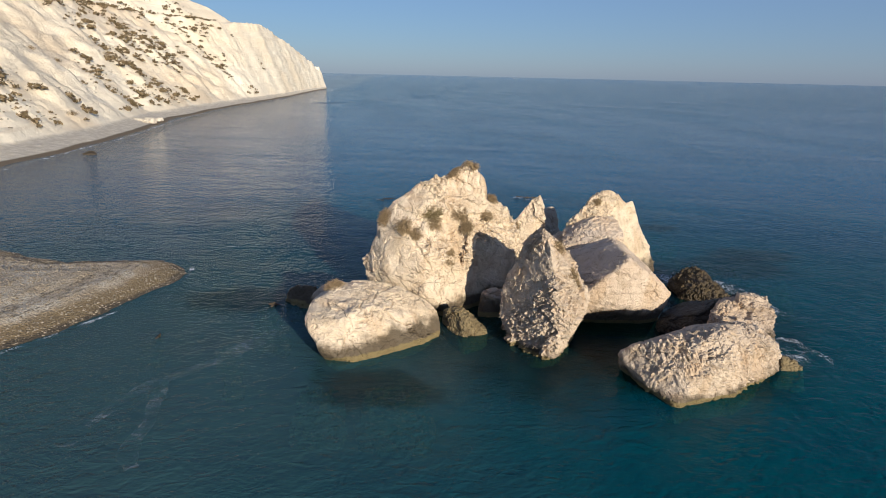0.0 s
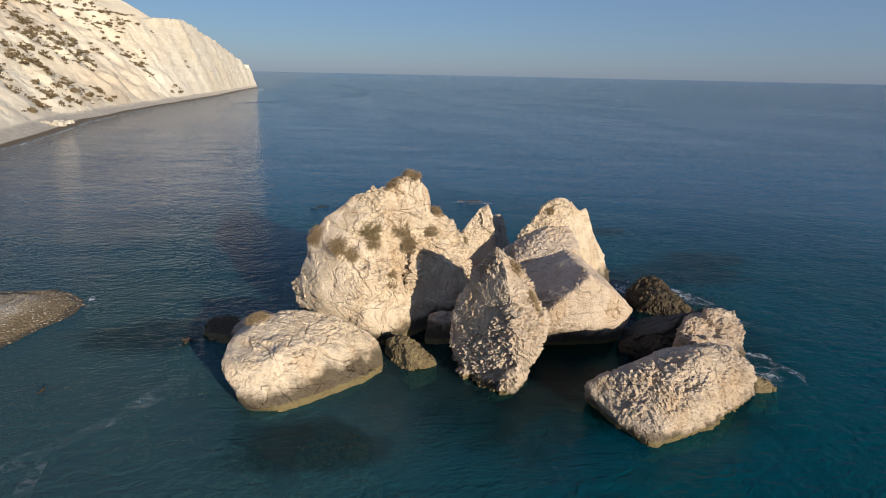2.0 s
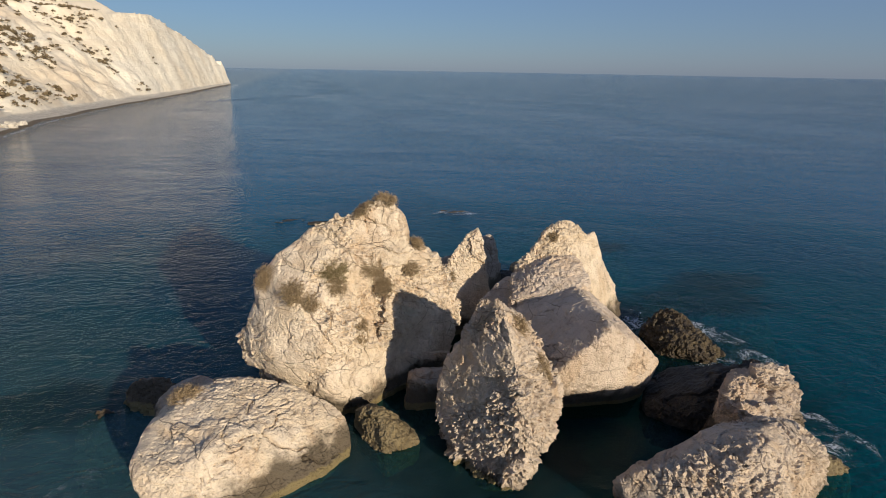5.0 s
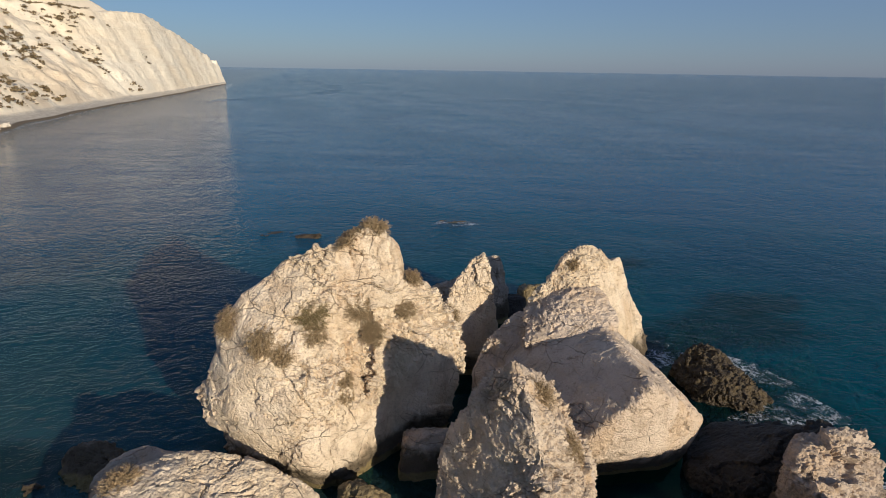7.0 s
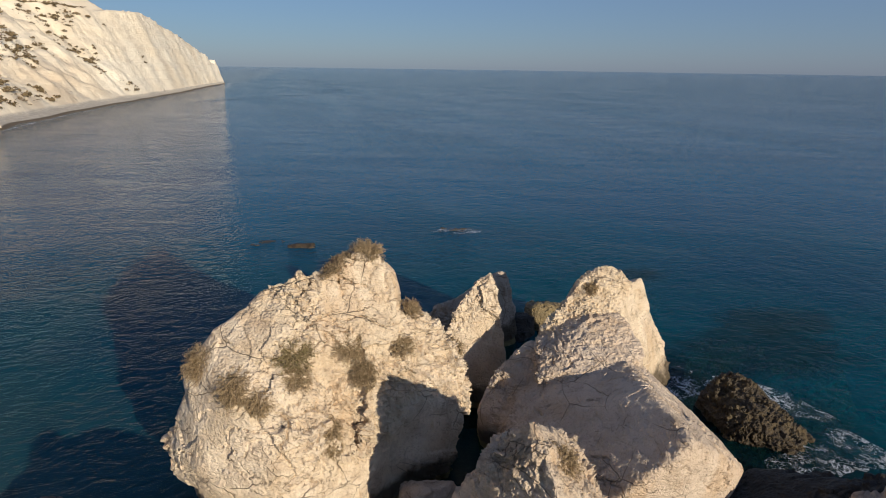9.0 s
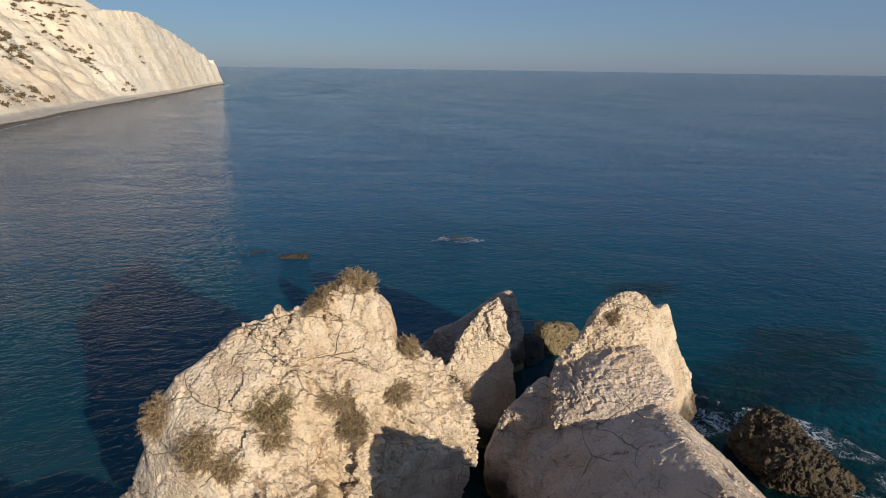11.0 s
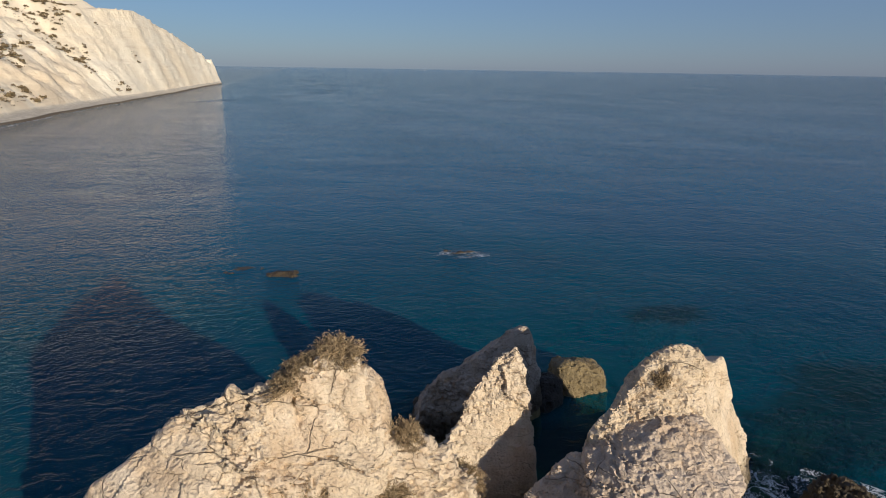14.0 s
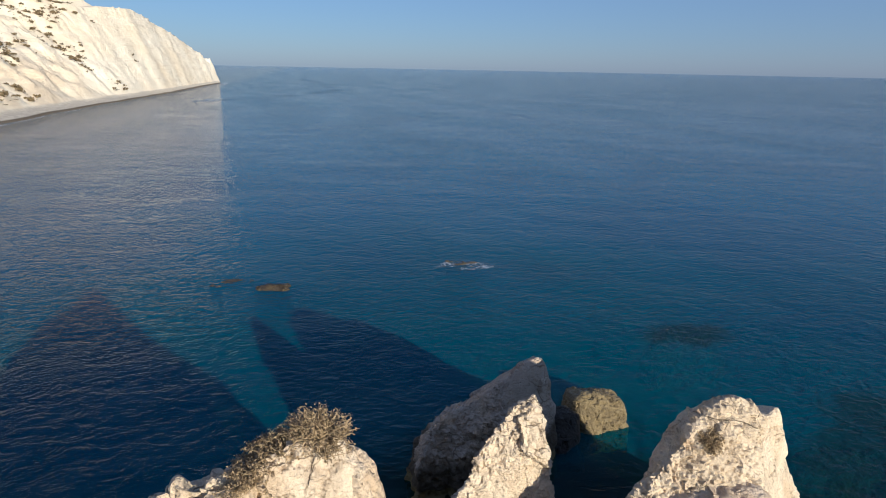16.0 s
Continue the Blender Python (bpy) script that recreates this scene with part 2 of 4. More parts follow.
def cliff_material():
    m = material("chalk_cliff", 0.95)
    n = Net(m)
    n.bsdf.inputs["Specular IOR Level"].default_value = 0.15
    z = n.axis(2)
    big, mid, fine = n.noise(0.035, 4), n.noise(0.18, 5, 0.6), n.noise(0.9, 5, 0.65)
    c = n.mix(n.ramp(big, 0.38, 0.62), (0.85, 0.765, 0.61), (0.78, 0.675, 0.51))
    c = n.mix(n.ramp(mid, 0.48, 0.7, 0.0, 0.4), c, (0.7, 0.59, 0.44))
    bands = n.noise(0.35, 4, 0.6, vec=n.mapped((0.06, 0.06, 1.0)))
    c = n.mix(n.ramp(bands, 0.52, 0.68, 0.0, 0.45), c, (0.83, 0.755, 0.61))
    thin = n.noise(0.75, 3, 0.6, vec=n.mapped((0.03, 0.03, 1.0)))
    c = n.mix(n.ramp(thin, 0.6, 0.68, 0.0, 0.4), c, (0.66, 0.55, 0.4))
    # bare earth on the near slopes
    earth = n.math("MULTIPLY", n.ramp(n.axis(1), 285, 225), n.ramp(n.noise(0.05, 5, 0.65, vec=n.mapped((1, 0.6, 0.8), 20)), 0.44, 0.62))
    c = n.mix(n.math("MULTIPLY", earth, 0.5), c, (0.57, 0.44, 0.3))
    c = n.mix(n.ramp(fine, 0.55, 0.75, 0.0, 0.28), c, (0.56, 0.46, 0.32))
    shingle = n.mix(n.ramp(fine, 0.4, 0.65), (0.52, 0.46, 0.37), (0.64, 0.58, 0.48))
    edge = n.math("ADD", z, n.math("MULTIPLY", n.math("SUBTRACT", mid, 0.5), 0.8))
    c = n.mix(n.ramp(edge, 1.7, 1.1), c, shingle)
    c = n.mix(n.ramp(z, 0.32, 0.2), c, (0.17, 0.135, 0.095))
    n.colour(c)
    h = n.math("ADD", n.noise(0.5, 8, 0.68), n.math("MULTIPLY", n.noise(0.5, 4, 0.6, vec=n.mapped((0.15, 0.15, 1.3))), 0.5))
    n.normal(n.bump(h, 0.8, 0.8))
    return m


CLIFF = cliff_material()


def shingle_material():
    m = material("shingle", 0.9)
    n = Net(m)
    fine, mid = n.noise(9, 5, 0.7), n.noise(0.7, 4)
    c = n.mix(n.ramp(mid, 0.35, 0.65), (0.34, 0.28, 0.2), (0.47, 0.43, 0.36))
    c = n.mix(n.ramp(fine, 0.4, 0.7, 0.0, 0.7), c, (0.2, 0.16, 0.11))
    z = n.math("ADD", n.axis(2), n.math("MULTIPLY", n.math("SUBTRACT", mid, 0.5), 0.25))
    c = n.mix(n.ramp(z, 0.62, 0.3), c, (0.2, 0.145, 0.075))
    c = n.mix(n.ramp(z, 0.16, 0.06), c, (0.07, 0.055, 0.035))
    # dry wrack left along old water lines
    for level, width in ((0.66, 0.03), (1.02, 0.035)):
        line = n.ramp(n.math("ABSOLUTE", n.math("SUBTRACT", z, level)), width, width * 0.3)
        c = n.mix(n.math("MULTIPLY", line, n.ramp(n.noise(2.5, 4, 0.7), 0.4, 0.6, 0.0, 0.8)), c, (0.07, 0.055, 0.04))
    n.colour(c)
    n.normal(n.bump(n.math("ADD", n.cells(9, "F1"), fine), 0.07, 1.0))
    return m


SHINGLE = shingle_material()


def island_material(name, a, b, rough=0.85):
    """A colour between a and b for every loose piece of a mesh."""
    m = material(name, rough)
    n = Net(m)
    g = n.t.nodes.new("ShaderNodeNewGeometry")
    n.colour(n.mix(g.outputs["Random Per Island"], a, b))
    n.bsdf.inputs["Specular IOR Level"].default_value = 0.2
    return m


PEBBLE = island_material("pebbles", (0.15, 0.12, 0.08), (0.34, 0.295, 0.23))
TWIG = island_material("dry_twigs", (0.2, 0.145, 0.08), (0.4, 0.3, 0.18))
LEAF = island_material("dry_leaves", (0.2, 0.145, 0.08), (0.42, 0.31, 0.18))
LEAF_GREEN = island_material("olive_leaves", (0.12, 0.105, 0.045), (0.27, 0.215, 0.1))
SCRUB = island_material("scrub_leaves", (0.1, 0.076, 0.04), (0.24, 0.18, 0.105))


def foam_material(name, reach, cover, full=0.85):
    """Threads and clots of foam: reach is how wide the threads are, cover how much of the patch they fill."""
    m = material(name, 0.6)
    n = Net(m)
    n.colour((0.78, 0.8, 0.82))
    flat = n.mapped((1, 1, 0))
    thread = n.math("ABSOLUTE", n.math("SUBTRACT", n.noise(1.5, 6, 0.62, vec=flat, warp=0.8), 0.5))
    fine = n.math("ABSOLUTE", n.math("SUBTRACT", n.noise(4.5, 4, 0.6, vec=flat, warp=0.5), 0.5))
    lace = n.math("MAXIMUM", n.ramp(thread, reach, reach * 0.2), n.math("MULTIPLY", n.ramp(fine, reach, 0.0), 0.7))
    spread = n.ramp(n.noise(0.7, 4, 0.6, vec=flat), cover, cover + 0.2)
    n.put(n.math("MULTIPLY", n.math("MULTIPLY", lace, spread), full), n.bsdf.inputs["Alpha"])
    return m


FOAM = foam_material("sea_foam", 0.028, 0.4, 0.8)
SURF = foam_material("surf_foam", 0.05, 0.42)
DRIFT = foam_material("drifting_foam", 0.026, 0.44, 0.28)


def slick_material():
    """A pale, smooth current line: thin and cloudy, gone towards its edges."""
    m = material("current_slick", 0.3)
    n = Net(m)
    n.colour((0.3, 0.42, 0.5))
    cloud = n.ramp(n.noise(0.05, 5, 0.6, vec=n.along((0.5, 1.0, 0), 15), warp=0.6), 0.42, 0.68, 0.0, 0.3)
    n.put(cloud, n.bsdf.inputs["Alpha"])
    return m


SLICK = slick_material()


# ---- geometry helpers ----
def mesh_from(name, verts, faces, mat, smooth=True, sharp=0):
    me = bpy.data.meshes.new(name)
    verts, faces = np.asarray(verts, float), np.asarray(faces, np.int32)
    k = faces.shape[1]
    me.vertices.add(len(verts))
    me.vertices.foreach_set("co", verts.ravel())
    me.loops.add(faces.size)
    me.loops.foreach_set("vertex_index", faces.ravel())
    me.polygons.add(len(faces))
    me.polygons.foreach_set("loop_start", np.arange(0, faces.size, k, dtype=np.int32))
    me.polygons.foreach_set("use_smooth", np.full(len(faces), smooth))
    me.update(calc_edges=True)
    me.validate()
    me.materials.append(mat)
    if sharp:
        me.set_sharp_from_angle(angle=radians(sharp))
    return me


def hash3(i, seed):
    """Whole-number cells to a number from 0 to 2^32."""
    with np.errstate(over="ignore"):
        h = i[..., 0].astype(np.uint32) * np.uint32(374761393) + i[..., 1].astype(np.uint32) * np.uint32(668265263)
        h = h + i[..., 2].astype(np.uint32) * np.uint32(2147483647) + np.uint32(seed * 97 + 13)
        h = (h ^ (h >> np.uint32(13))) * np.uint32(1274126177)
        h = (h ^ (h >> np.uint32(16))) * np.uint32(2246822519)
    return h ^ (h >> np.uint32(15))


GRADS = np.random.default_rng(3).normal(size=(256, 3))
GRADS = (GRADS / np.linalg.norm(GRADS, axis=1)[:, None]).astype(np.float32)


def perlin(p, seed=0):
    p = p.astype(np.float32)
    i = np.floor(p).astype(np.int32)
    f = p - i
    u = f * f * f * (f * (f * 6 - 15) + 10)
    total = 0
    for c in ((a, b, d) for a in (0, 1) for b in (0, 1) for d in (0, 1)):
        g = GRADS[hash3(i + np.array(c, np.int32), seed) & np.uint32(255)]
        w = np.ones(len(p), np.float32)
        for k in range(3):
            w = w * (u[:, k] if c[k] else 1 - u[:, k])
        total = total + w * ((f - np.array(c, np.float32)) * g).sum(1)
    return total * 1.5


def fbm(p, octaves, seed=0, gain=0.5):
    total, amp = 0, 1.0
    for k in range(octaves):
        total = total + amp * perlin(p * 2.03 ** k + k * 17.3, seed + k)
        amp *= gain
    return total


def chunks(p, seed=0):
    """Broken blocks: the distance to a block's edge, and a height for each block, which leans its own way."""
    p = p.astype(np.float32)
    i = np.floor(p - 0.5).astype(np.int32)
    best = np.full(len(p), 9.0, np.float32)
    second, own = best.copy(), np.zeros(len(p), np.float32)
    for c in ((a, b, d) for a in (0, 1) for b in (0, 1) for d in (0, 1)):
        cell = i + np.array(c, np.int32)
        h = hash3(cell, seed)
        jit = np.stack([(h & np.uint32(1023)), (h >> np.uint32(10)) & np.uint32(1023), (h >> np.uint32(20)) & np.uint32(1023)], 1) / np.float32(1023)
        away = p - cell - (0.12 + 0.76 * jit)
        d2 = (away ** 2).sum(1)
        closer = d2 < best
        second = np.where(closer, best, np.minimum(second, d2))
        k = hash3(cell, seed + 5)
        lean = (away * GRADS[k & np.uint32(255)]).sum(1)
        own = np.where(closer, ((k >> np.uint32(8)) & np.uint32(4095)) / np.float32(4095) - 0.5 + 1.4 * lean, own)
        best = np.where(closer, d2, best)
    return np.sqrt(second) - np.sqrt(best), own


def hull_planes(corners):
    """The outer planes of a block with these corners: normals and distances."""
    pts = np.asarray(corners, float)
    planes = []
    for a in range(len(pts)):
        for b in range(a + 1, len(pts)):
            for c in range(b + 1, len(pts)):
                nrm = np.cross(pts[b] - pts[a], pts[c] - pts[a])
                size = np.linalg.norm(nrm)
                if size < 1e-6:
                    continue
                nrm = nrm / size
                side = (pts - pts[a]) @ nrm
                if side.max() > 1e-6 and side.min() < -1e-6:
                    continue
                if side.max() > 1e-6:
                    nrm = -nrm
                d = nrm @ pts[a]
                if all(nrm @ q[0] < 0.999 or abs(d - q[1]) > 0.05 for q in planes):
                    planes.append((nrm, d))
    return np.array([q[0] for q in planes]), np.array([q[1] for q in planes])


def surface_nets(field, lo, cell):
    """The zero surface of a field on a regular grid, as vertices and quads."""
    inside = field < 0
    n = np.array(field.shape) - 1
    count = sum(inside[a:a + n[0], b:b + n[1], c:c + n[2]].astype(np.int8) for a in (0, 1) for b in (0, 1) for c in (0, 1))
    active = (count > 0) & (count < 8)
    ijk = np.argwhere(active)
    index = np.full(active.shape, -1, np.int64)
    index[active] = np.arange(len(ijk))
    total, weight = np.zeros((len(ijk), 3)), np.zeros(len(ijk))
    for ax in range(3):
        o = [k for k in range(3) if k != ax]
        for u in (0, 1):
            for v in (0, 1):
                s = np.zeros(3, int)
                s[o[0]], s[o[1]] = u, v
                e = s.copy()
                e[ax] = 1
                fa, fb = field[tuple((ijk + s).T)], field[tuple((ijk + e).T)]
                cross = (fa < 0) != (fb < 0)
                t = np.where(cross, fa / np.where(cross, fa - fb, 1), 0)
                p = s + np.outer(t, e - s)
                total += np.where(cross[:, None], p, 0)
                weight += cross
    verts = (ijk + total / weight[:, None]) * cell + lo
    quads = []
    for ax in range(3):
        o = [(ax + 1) % 3, (ax + 2) % 3]
        step = [slice(None)] * 3
        step2 = [slice(None)] * 3
        step[ax], step2[ax] = slice(None, -1), slice(1, None)
        a, b = inside[tuple(step)], inside[tuple(step2)]
        e = np.argwhere(a != b)
        ok = np.ones(len(e), bool)
        for k in o:
            ok &= (e[:, k] > 0) & (e[:, k] < field.shape[k] - 1)
        e = e[ok]
        ids = []
        for du, dv in ((1, 1), (0, 1), (0, 0), (1, 0)):
            q = e.copy()
            q[:, o[0]] -= du
            q[:, o[1]] -= dv
            ids.append(index[tuple(q.T)])
        q = np.stack(ids, 1)
        flip = b[tuple(e.T)]
        q[flip] = q[flip][:, ::-1]
        quads.append(q)
    return verts, np.concatenate(quads)


def normals_of(verts, quads):
    d = np.cross(verts[quads[:, 2]] - verts[quads[:, 0]], verts[quads[:, 3]] - verts[quads[:, 1]])
    out = np.zeros_like(verts)
    for k in range(4):
        np.add.at(out, quads[:, k], d)
    return out / np.maximum(np.linalg.norm(out, axis=1), 1e-9)[:, None]


def rock_mesh(name, lobes, mat, cell=0.08, seed=0, swell=0.22, block=0.11, size=0.55, crack=0.1, grit=1.0, broken=0.6, cuts=(), calm=()):
    """A rock out of convex blocks run together, weathered: swellings, broken chunks, crevices and grain."""
    allp = np.concatenate([np.asarray(c, float) for c in lobes])
    lo, hi = allp.min(0) - 0.6, allp.max(0) + 0.6
    axes = [np.arange(a, b, cell) for a, b in zip(lo, hi)]
    gx, gy, gz = [a.astype(np.float32) for a in np.meshgrid(*axes, indexing="ij", sparse=True)]
    shape = tuple(len(a) for a in axes)

    def solid(corners):
        """Rough distance to a block, with rounded edges near its skin."""
        nrm, d = hull_planes(corners)
        top = np.full(shape, -9.0, np.float32)
        for (a, b, c), e in zip(nrm.astype(np.float32), d.astype(np.float32)):
            np.maximum(top, a * gx + b * gy + (c * gz - e), out=top)
        i = np.nonzero(np.abs(top) < 0.5)
        q = np.stack([gx[i[0], 0, 0], gy[0, i[1], 0], gz[0, 0, i[2]]], 1)
        soft = np.exp(15.0 * (q @ nrm.T.astype(np.float32) - d.astype(np.float32) - top[i][:, None])).sum(1)
        top[i] += np.log(soft) / 15.0 - 0.04
        return top

    f = solid(lobes[0])
    for c in lobes[1:]:
        g = solid(c)
        h = np.clip(0.5 + 0.5 * (g - f) / 0.12, 0, 1)
        f = g * (1 - h) + f * h - 0.12 * h * (1 - h)
    for c in cuts:
        f = np.maximum(f, -solid(c))
    i = np.nonzero(np.abs(f) < 0.12 + 1.3 * swell)
    q = np.stack([gx[i[0], 0, 0], gy[0, i[1], 0], gz[0, 0, i[2]]], 1)
    f[i] += swell * fbm(q * 0.55, 2, seed) + swell * 0.7 * np.abs(perlin(q * 1.2 + 5, seed + 9)) - 0.02 - 0.16 * swell
    verts, quads = surface_nets(f, lo, cell)
    nrm = normals_of(verts, quads)
    w0 = verts
    w = verts + 0.25 * np.stack([fbm(verts * 0.9 + 11 * k, 2, seed + 20 + k) for k in range(3)], 1)
    lean = Euler((0.35, 0.2, 0.5 + seed)).to_matrix()
    w = w @ np.array(lean) * np.array((1.0, 1.0, 1.35))
    rubble = np.clip(broken + 1.7 * fbm(verts * 0.32 + 31, 2, seed + 41), 0.22, 1.05)
    for spot, r in calm:
        rubble *= 0.22 + 0.78 * np.clip((np.linalg.norm(w0 - np.array(spot), axis=1) - r * 0.75) / (r * 0.5), 0, 1)
    disp = np.zeros(len(verts))
    for k, (s, a) in enumerate(((size * 5.0, 1.5), (size * 2.0, 1.0), (size * 0.9, 0.68 * grit), (size * 0.42, 0.62 * grit), (size * 0.22, 0.38 * grit))):
        edge, own = chunks(w / s, seed + 50 + k)
        disp += a * block * (rubble if k > 1 else 0.4 + 0.6 * rubble) * (own - np.exp(-edge / 0.03) * (0.2 if k < 2 else 0.04))
    crag_noise = np.abs(fbm(w * 1.1 + 3, 4, seed + 60, 0.55))
    disp -= block * 0.3 * rubble * (crag_noise - 0.25)
    # long, fairly straight cracks in two directions
    for k, run in enumerate(((0.5, 0.1, 0.22), (0.12, 0.3, 0.5))):
        vein = fbm(w * np.array(run) + 7 + 9 * k, 4, seed + 70 + k, 0.42)
        open_here = np.clip(0.5 + 2.0 * perlin(w * 0.45 + 3 * k, seed + 75 + k), 0, 1)
        disp -= crack * (1.0 - 0.35 * k) * open_here * np.exp(-(vein / 0.009) ** 2)
    disp += 0.022 * (0.4 + rubble) * fbm(verts * 5.0, 2, seed + 80, 0.6)
    return mesh_from(name, verts + nrm * disp[:, None], quads, mat, True, 28)


def rock(name, label, lobes, mat=None, category="rock", group="", **how):
    return tagged(new(name, rock_mesh(name, lobes, mat or STONE, **how)), label, category, group)


# ---- sea, sea bed, spit, cliff ----
def disc(name, radius, z, mat, centre=(4, 30)):
    rings = [0.0] + [3.0 * 1.28 ** k for k in range(40) if 3.0 * 1.28 ** k < radius] + [radius]
    turns = 96
    verts = [(centre[0], centre[1], z)]
    faces = []
    for r in rings[1:]:
        verts += [(centre[0] + r * math.cos(6.2831853 * a / turns), centre[1] + r * math.sin(6.2831853 * a / turns), z) for a in range(turns)]
    for k in range(len(rings) - 2):
        for a in range(turns):
            b, s, e = (a + 1) % turns, 1 + k * turns, 1 + (k + 1) * turns
            faces.append((s + a, e + a, e + b, s + b))
    for a in range(0, turns, 2):
        faces.append((0, 1 + a, 1 + (a + 1) % turns, 1 + (a + 2) % turns))
    return mesh_from(name, verts, faces, mat)


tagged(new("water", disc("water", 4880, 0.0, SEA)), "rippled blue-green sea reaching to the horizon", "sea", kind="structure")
tagged(new("ground", disc("ground", 4880, -3.2, BED)), "dim sandy sea bed with darker weed patches", "sea bed", kind="structure")

SHORE_Y = np.array([20, 50, 72, 87, 107, 123, 152, 179, 210, 240, 314, 400, 455, 471, 481, 494, 510])
SHORE_X = np.array([-60, -58, -56.4, -59, -61.5, -64.5, -71.5, -75, -77.5, -79, -83, -91, -95.5, -97.0, -106, -130, -180])


def chalk_cliff():
    ys = np.arange(20, 512, 1.1)
    ds = np.concatenate([np.arange(-6, 62, 0.75), np.arange(62, 220, 4.0)])
    gy, gd = np.meshgrid(ys, ds, indexing="ij")
    y, d = gy.ravel(), gd.ravel()
    x0 = np.interp(y, SHORE_Y, SHORE_X)
    flat = np.stack([x0 - d, y, np.zeros_like(y)], 1)
    x0 = x0 + 1.6 * perlin(np.stack([y * 0.06, y * 0, y * 0], 1), 4)
    toe = np.interp(y, [20, 60, 100, 160, 230, 300, 400, 455, 475], [20, 9, 6.5, 6, 5.5, 4.5, 2.5, 1, 0])
    steep = np.interp(y, [60, 200, 245, 280, 320, 500], [36, 38, 40, 56, 68, 72])
    bench = np.interp(y, [60, 250, 290, 330, 352, 356, 400, 440, 458, 462, 466, 467, 472, 474, 495], [34, 33, 33.5, 36, 33.4, 32.6, 27, 19.5, 15, 14.2, 13.2, 16.2, 15.4, 9, 2])
    upper = np.interp(y, [60, 250, 280, 296, 303, 308], [30, 22, 12, 8.5, 6, 0])
    gully = fbm(np.stack([(y + 0.6 * d) * 0.02, d * 0.012, d * 0], 1), 3, 8)
    rough = fbm(flat * np.array((0.1, 0.1, 1)), 5, 12)
    calm = np.interp(steep, [40, 60, 70], [1.0, 0.22, 0.08])
    s = d - toe + calm * (gully * np.clip((d - toe) * 0.22, 0, 5) + rough * np.clip(d - toe, 0, 2.4))
    run = (bench - 1.3) / np.tan(np.radians(steep))
    z = np.clip(d * 0.17, -2.5, 1.3) + 0.1 * rough
    face = np.clip(s, 0, None)
    # ledges of harder chalk break the slope
    ledge = 0.55 * np.sin(face / run * 26 + 2 * rough) * np.clip(face / run * 4, 0, 1) * np.clip((y - 200) / 80, 0.2, 1.4)
    z = z + np.where(face < run, face * np.tan(np.radians(steep)) + ledge, bench - 1.3)
    over = np.clip(s - run - 5.0, 0, None)
    z = z + np.minimum(over * 0.75, upper + 0.06 * over)
    lift = (1.3 * fbm(flat * np.array((0.07, 0.07, 1)), 3, 33) + 0.7 * fbm(flat * np.array((0.35, 0.35, 1)), 4, 34)) * np.clip(face / 8, 0, 1) * (0.1 + 0.9 * calm)
    verts = np.stack([x0 - d, y, z + lift], 1)
    rows, cols = gy.shape
    i = np.arange(rows * cols).reshape(rows, cols)
    quads = np.stack([i[:-1, :-1], i[1:, :-1], i[1:, 1:], i[:-1, 1:]], -1).reshape(-1, 4)
    return verts, quads[:, ::-1], s - run


cliff_verts, cliff_quads, cliff_above = chalk_cliff()
tagged(new("cliff", mesh_from("cliff", cliff_verts, cliff_quads, CLIFF)), "sunlit white chalk cliff with ledges over a narrow beach", "cliff", kind="structure")

SPIT = np.array([(-16.6, 35.3), (-16.7, 33.5), (-17.2, 31.5), (-18.0, 28.9), (-19.2, 25.5), (-20.4, 23.8), (-25, 17), (-31, 8), (-36, -6), (-60, -30),
                 (-120, -30), (-120, 30), (-64, 34), (-52, 42), (-42, 41.8), (-31.9, 39.5), (-28.2, 37.8), (-25.2, 36.9), (-22.3, 37.2), (-19.5, 37.7), (-17.8, 36.9)])


def inside_by(p, poly):
    """How far points lie inside an outline; outside it is minus."""
    best, inside = np.full(len(p), 1e9), np.zeros(len(p), bool)
    for a, b in zip(poly, np.roll(poly, -1, 0)):
        ab = b - a
        t = np.clip(((p - a) @ ab) / (ab @ ab), 0, 1)
        best = np.minimum(best, np.linalg.norm(p - a - t[:, None] * ab, axis=1))
        hit = ((a[1] > p[:, 1]) != (b[1] > p[:, 1])) & (p[:, 0] < ab[0] * (p[:, 1] - a[1]) / (ab[1] if ab[1] else 1e-9) + a[0])
        inside ^= hit
    return np.where(inside, best, -best)


def spit_height(p):
    d = inside_by(p, SPIT)
    e = np.stack([p[:, 0], p[:, 1], p[:, 0] * 0], 1)
    d = d + 0.35 * fbm(e * 0.25, 3, 60)
    berm = 0.18 * np.exp(-((d - 2.4) / 0.5) ** 2) + 0.1 * np.exp(-((d - 4.4) / 0.35) ** 2)
    return np.where(d > 0, 1.5 * (1 - np.exp(-d * 0.17)), d * 0.3) + berm + 0.05 * fbm(e * 1.1, 3, 61)


def spit():
    xs, ys = np.concatenate([np.arange(-120, -45, 3.0), np.arange(-45, -13, 0.22)]), np.arange(-25, 46, 0.25)
    gx, gy = np.meshgrid(xs, ys, indexing="ij")
    p = np.stack([gx.ravel(), gy.ravel()], 1)
    z = np.maximum(spit_height(p), -1.6)
    i = np.arange(gx.size).reshape(gx.shape)
    quads = np.stack([i[:-1, :-1], i[1:, :-1], i[1:, 1:], i[:-1, 1:]], -1).reshape(-1, 4)
    return mesh_from("beach", np.stack([p[:, 0], p[:, 1], z], 1), quads, SHINGLE)


tagged(new("beach", spit()), "low pebble spit, wet and brown along the water", "beach", kind="structure")

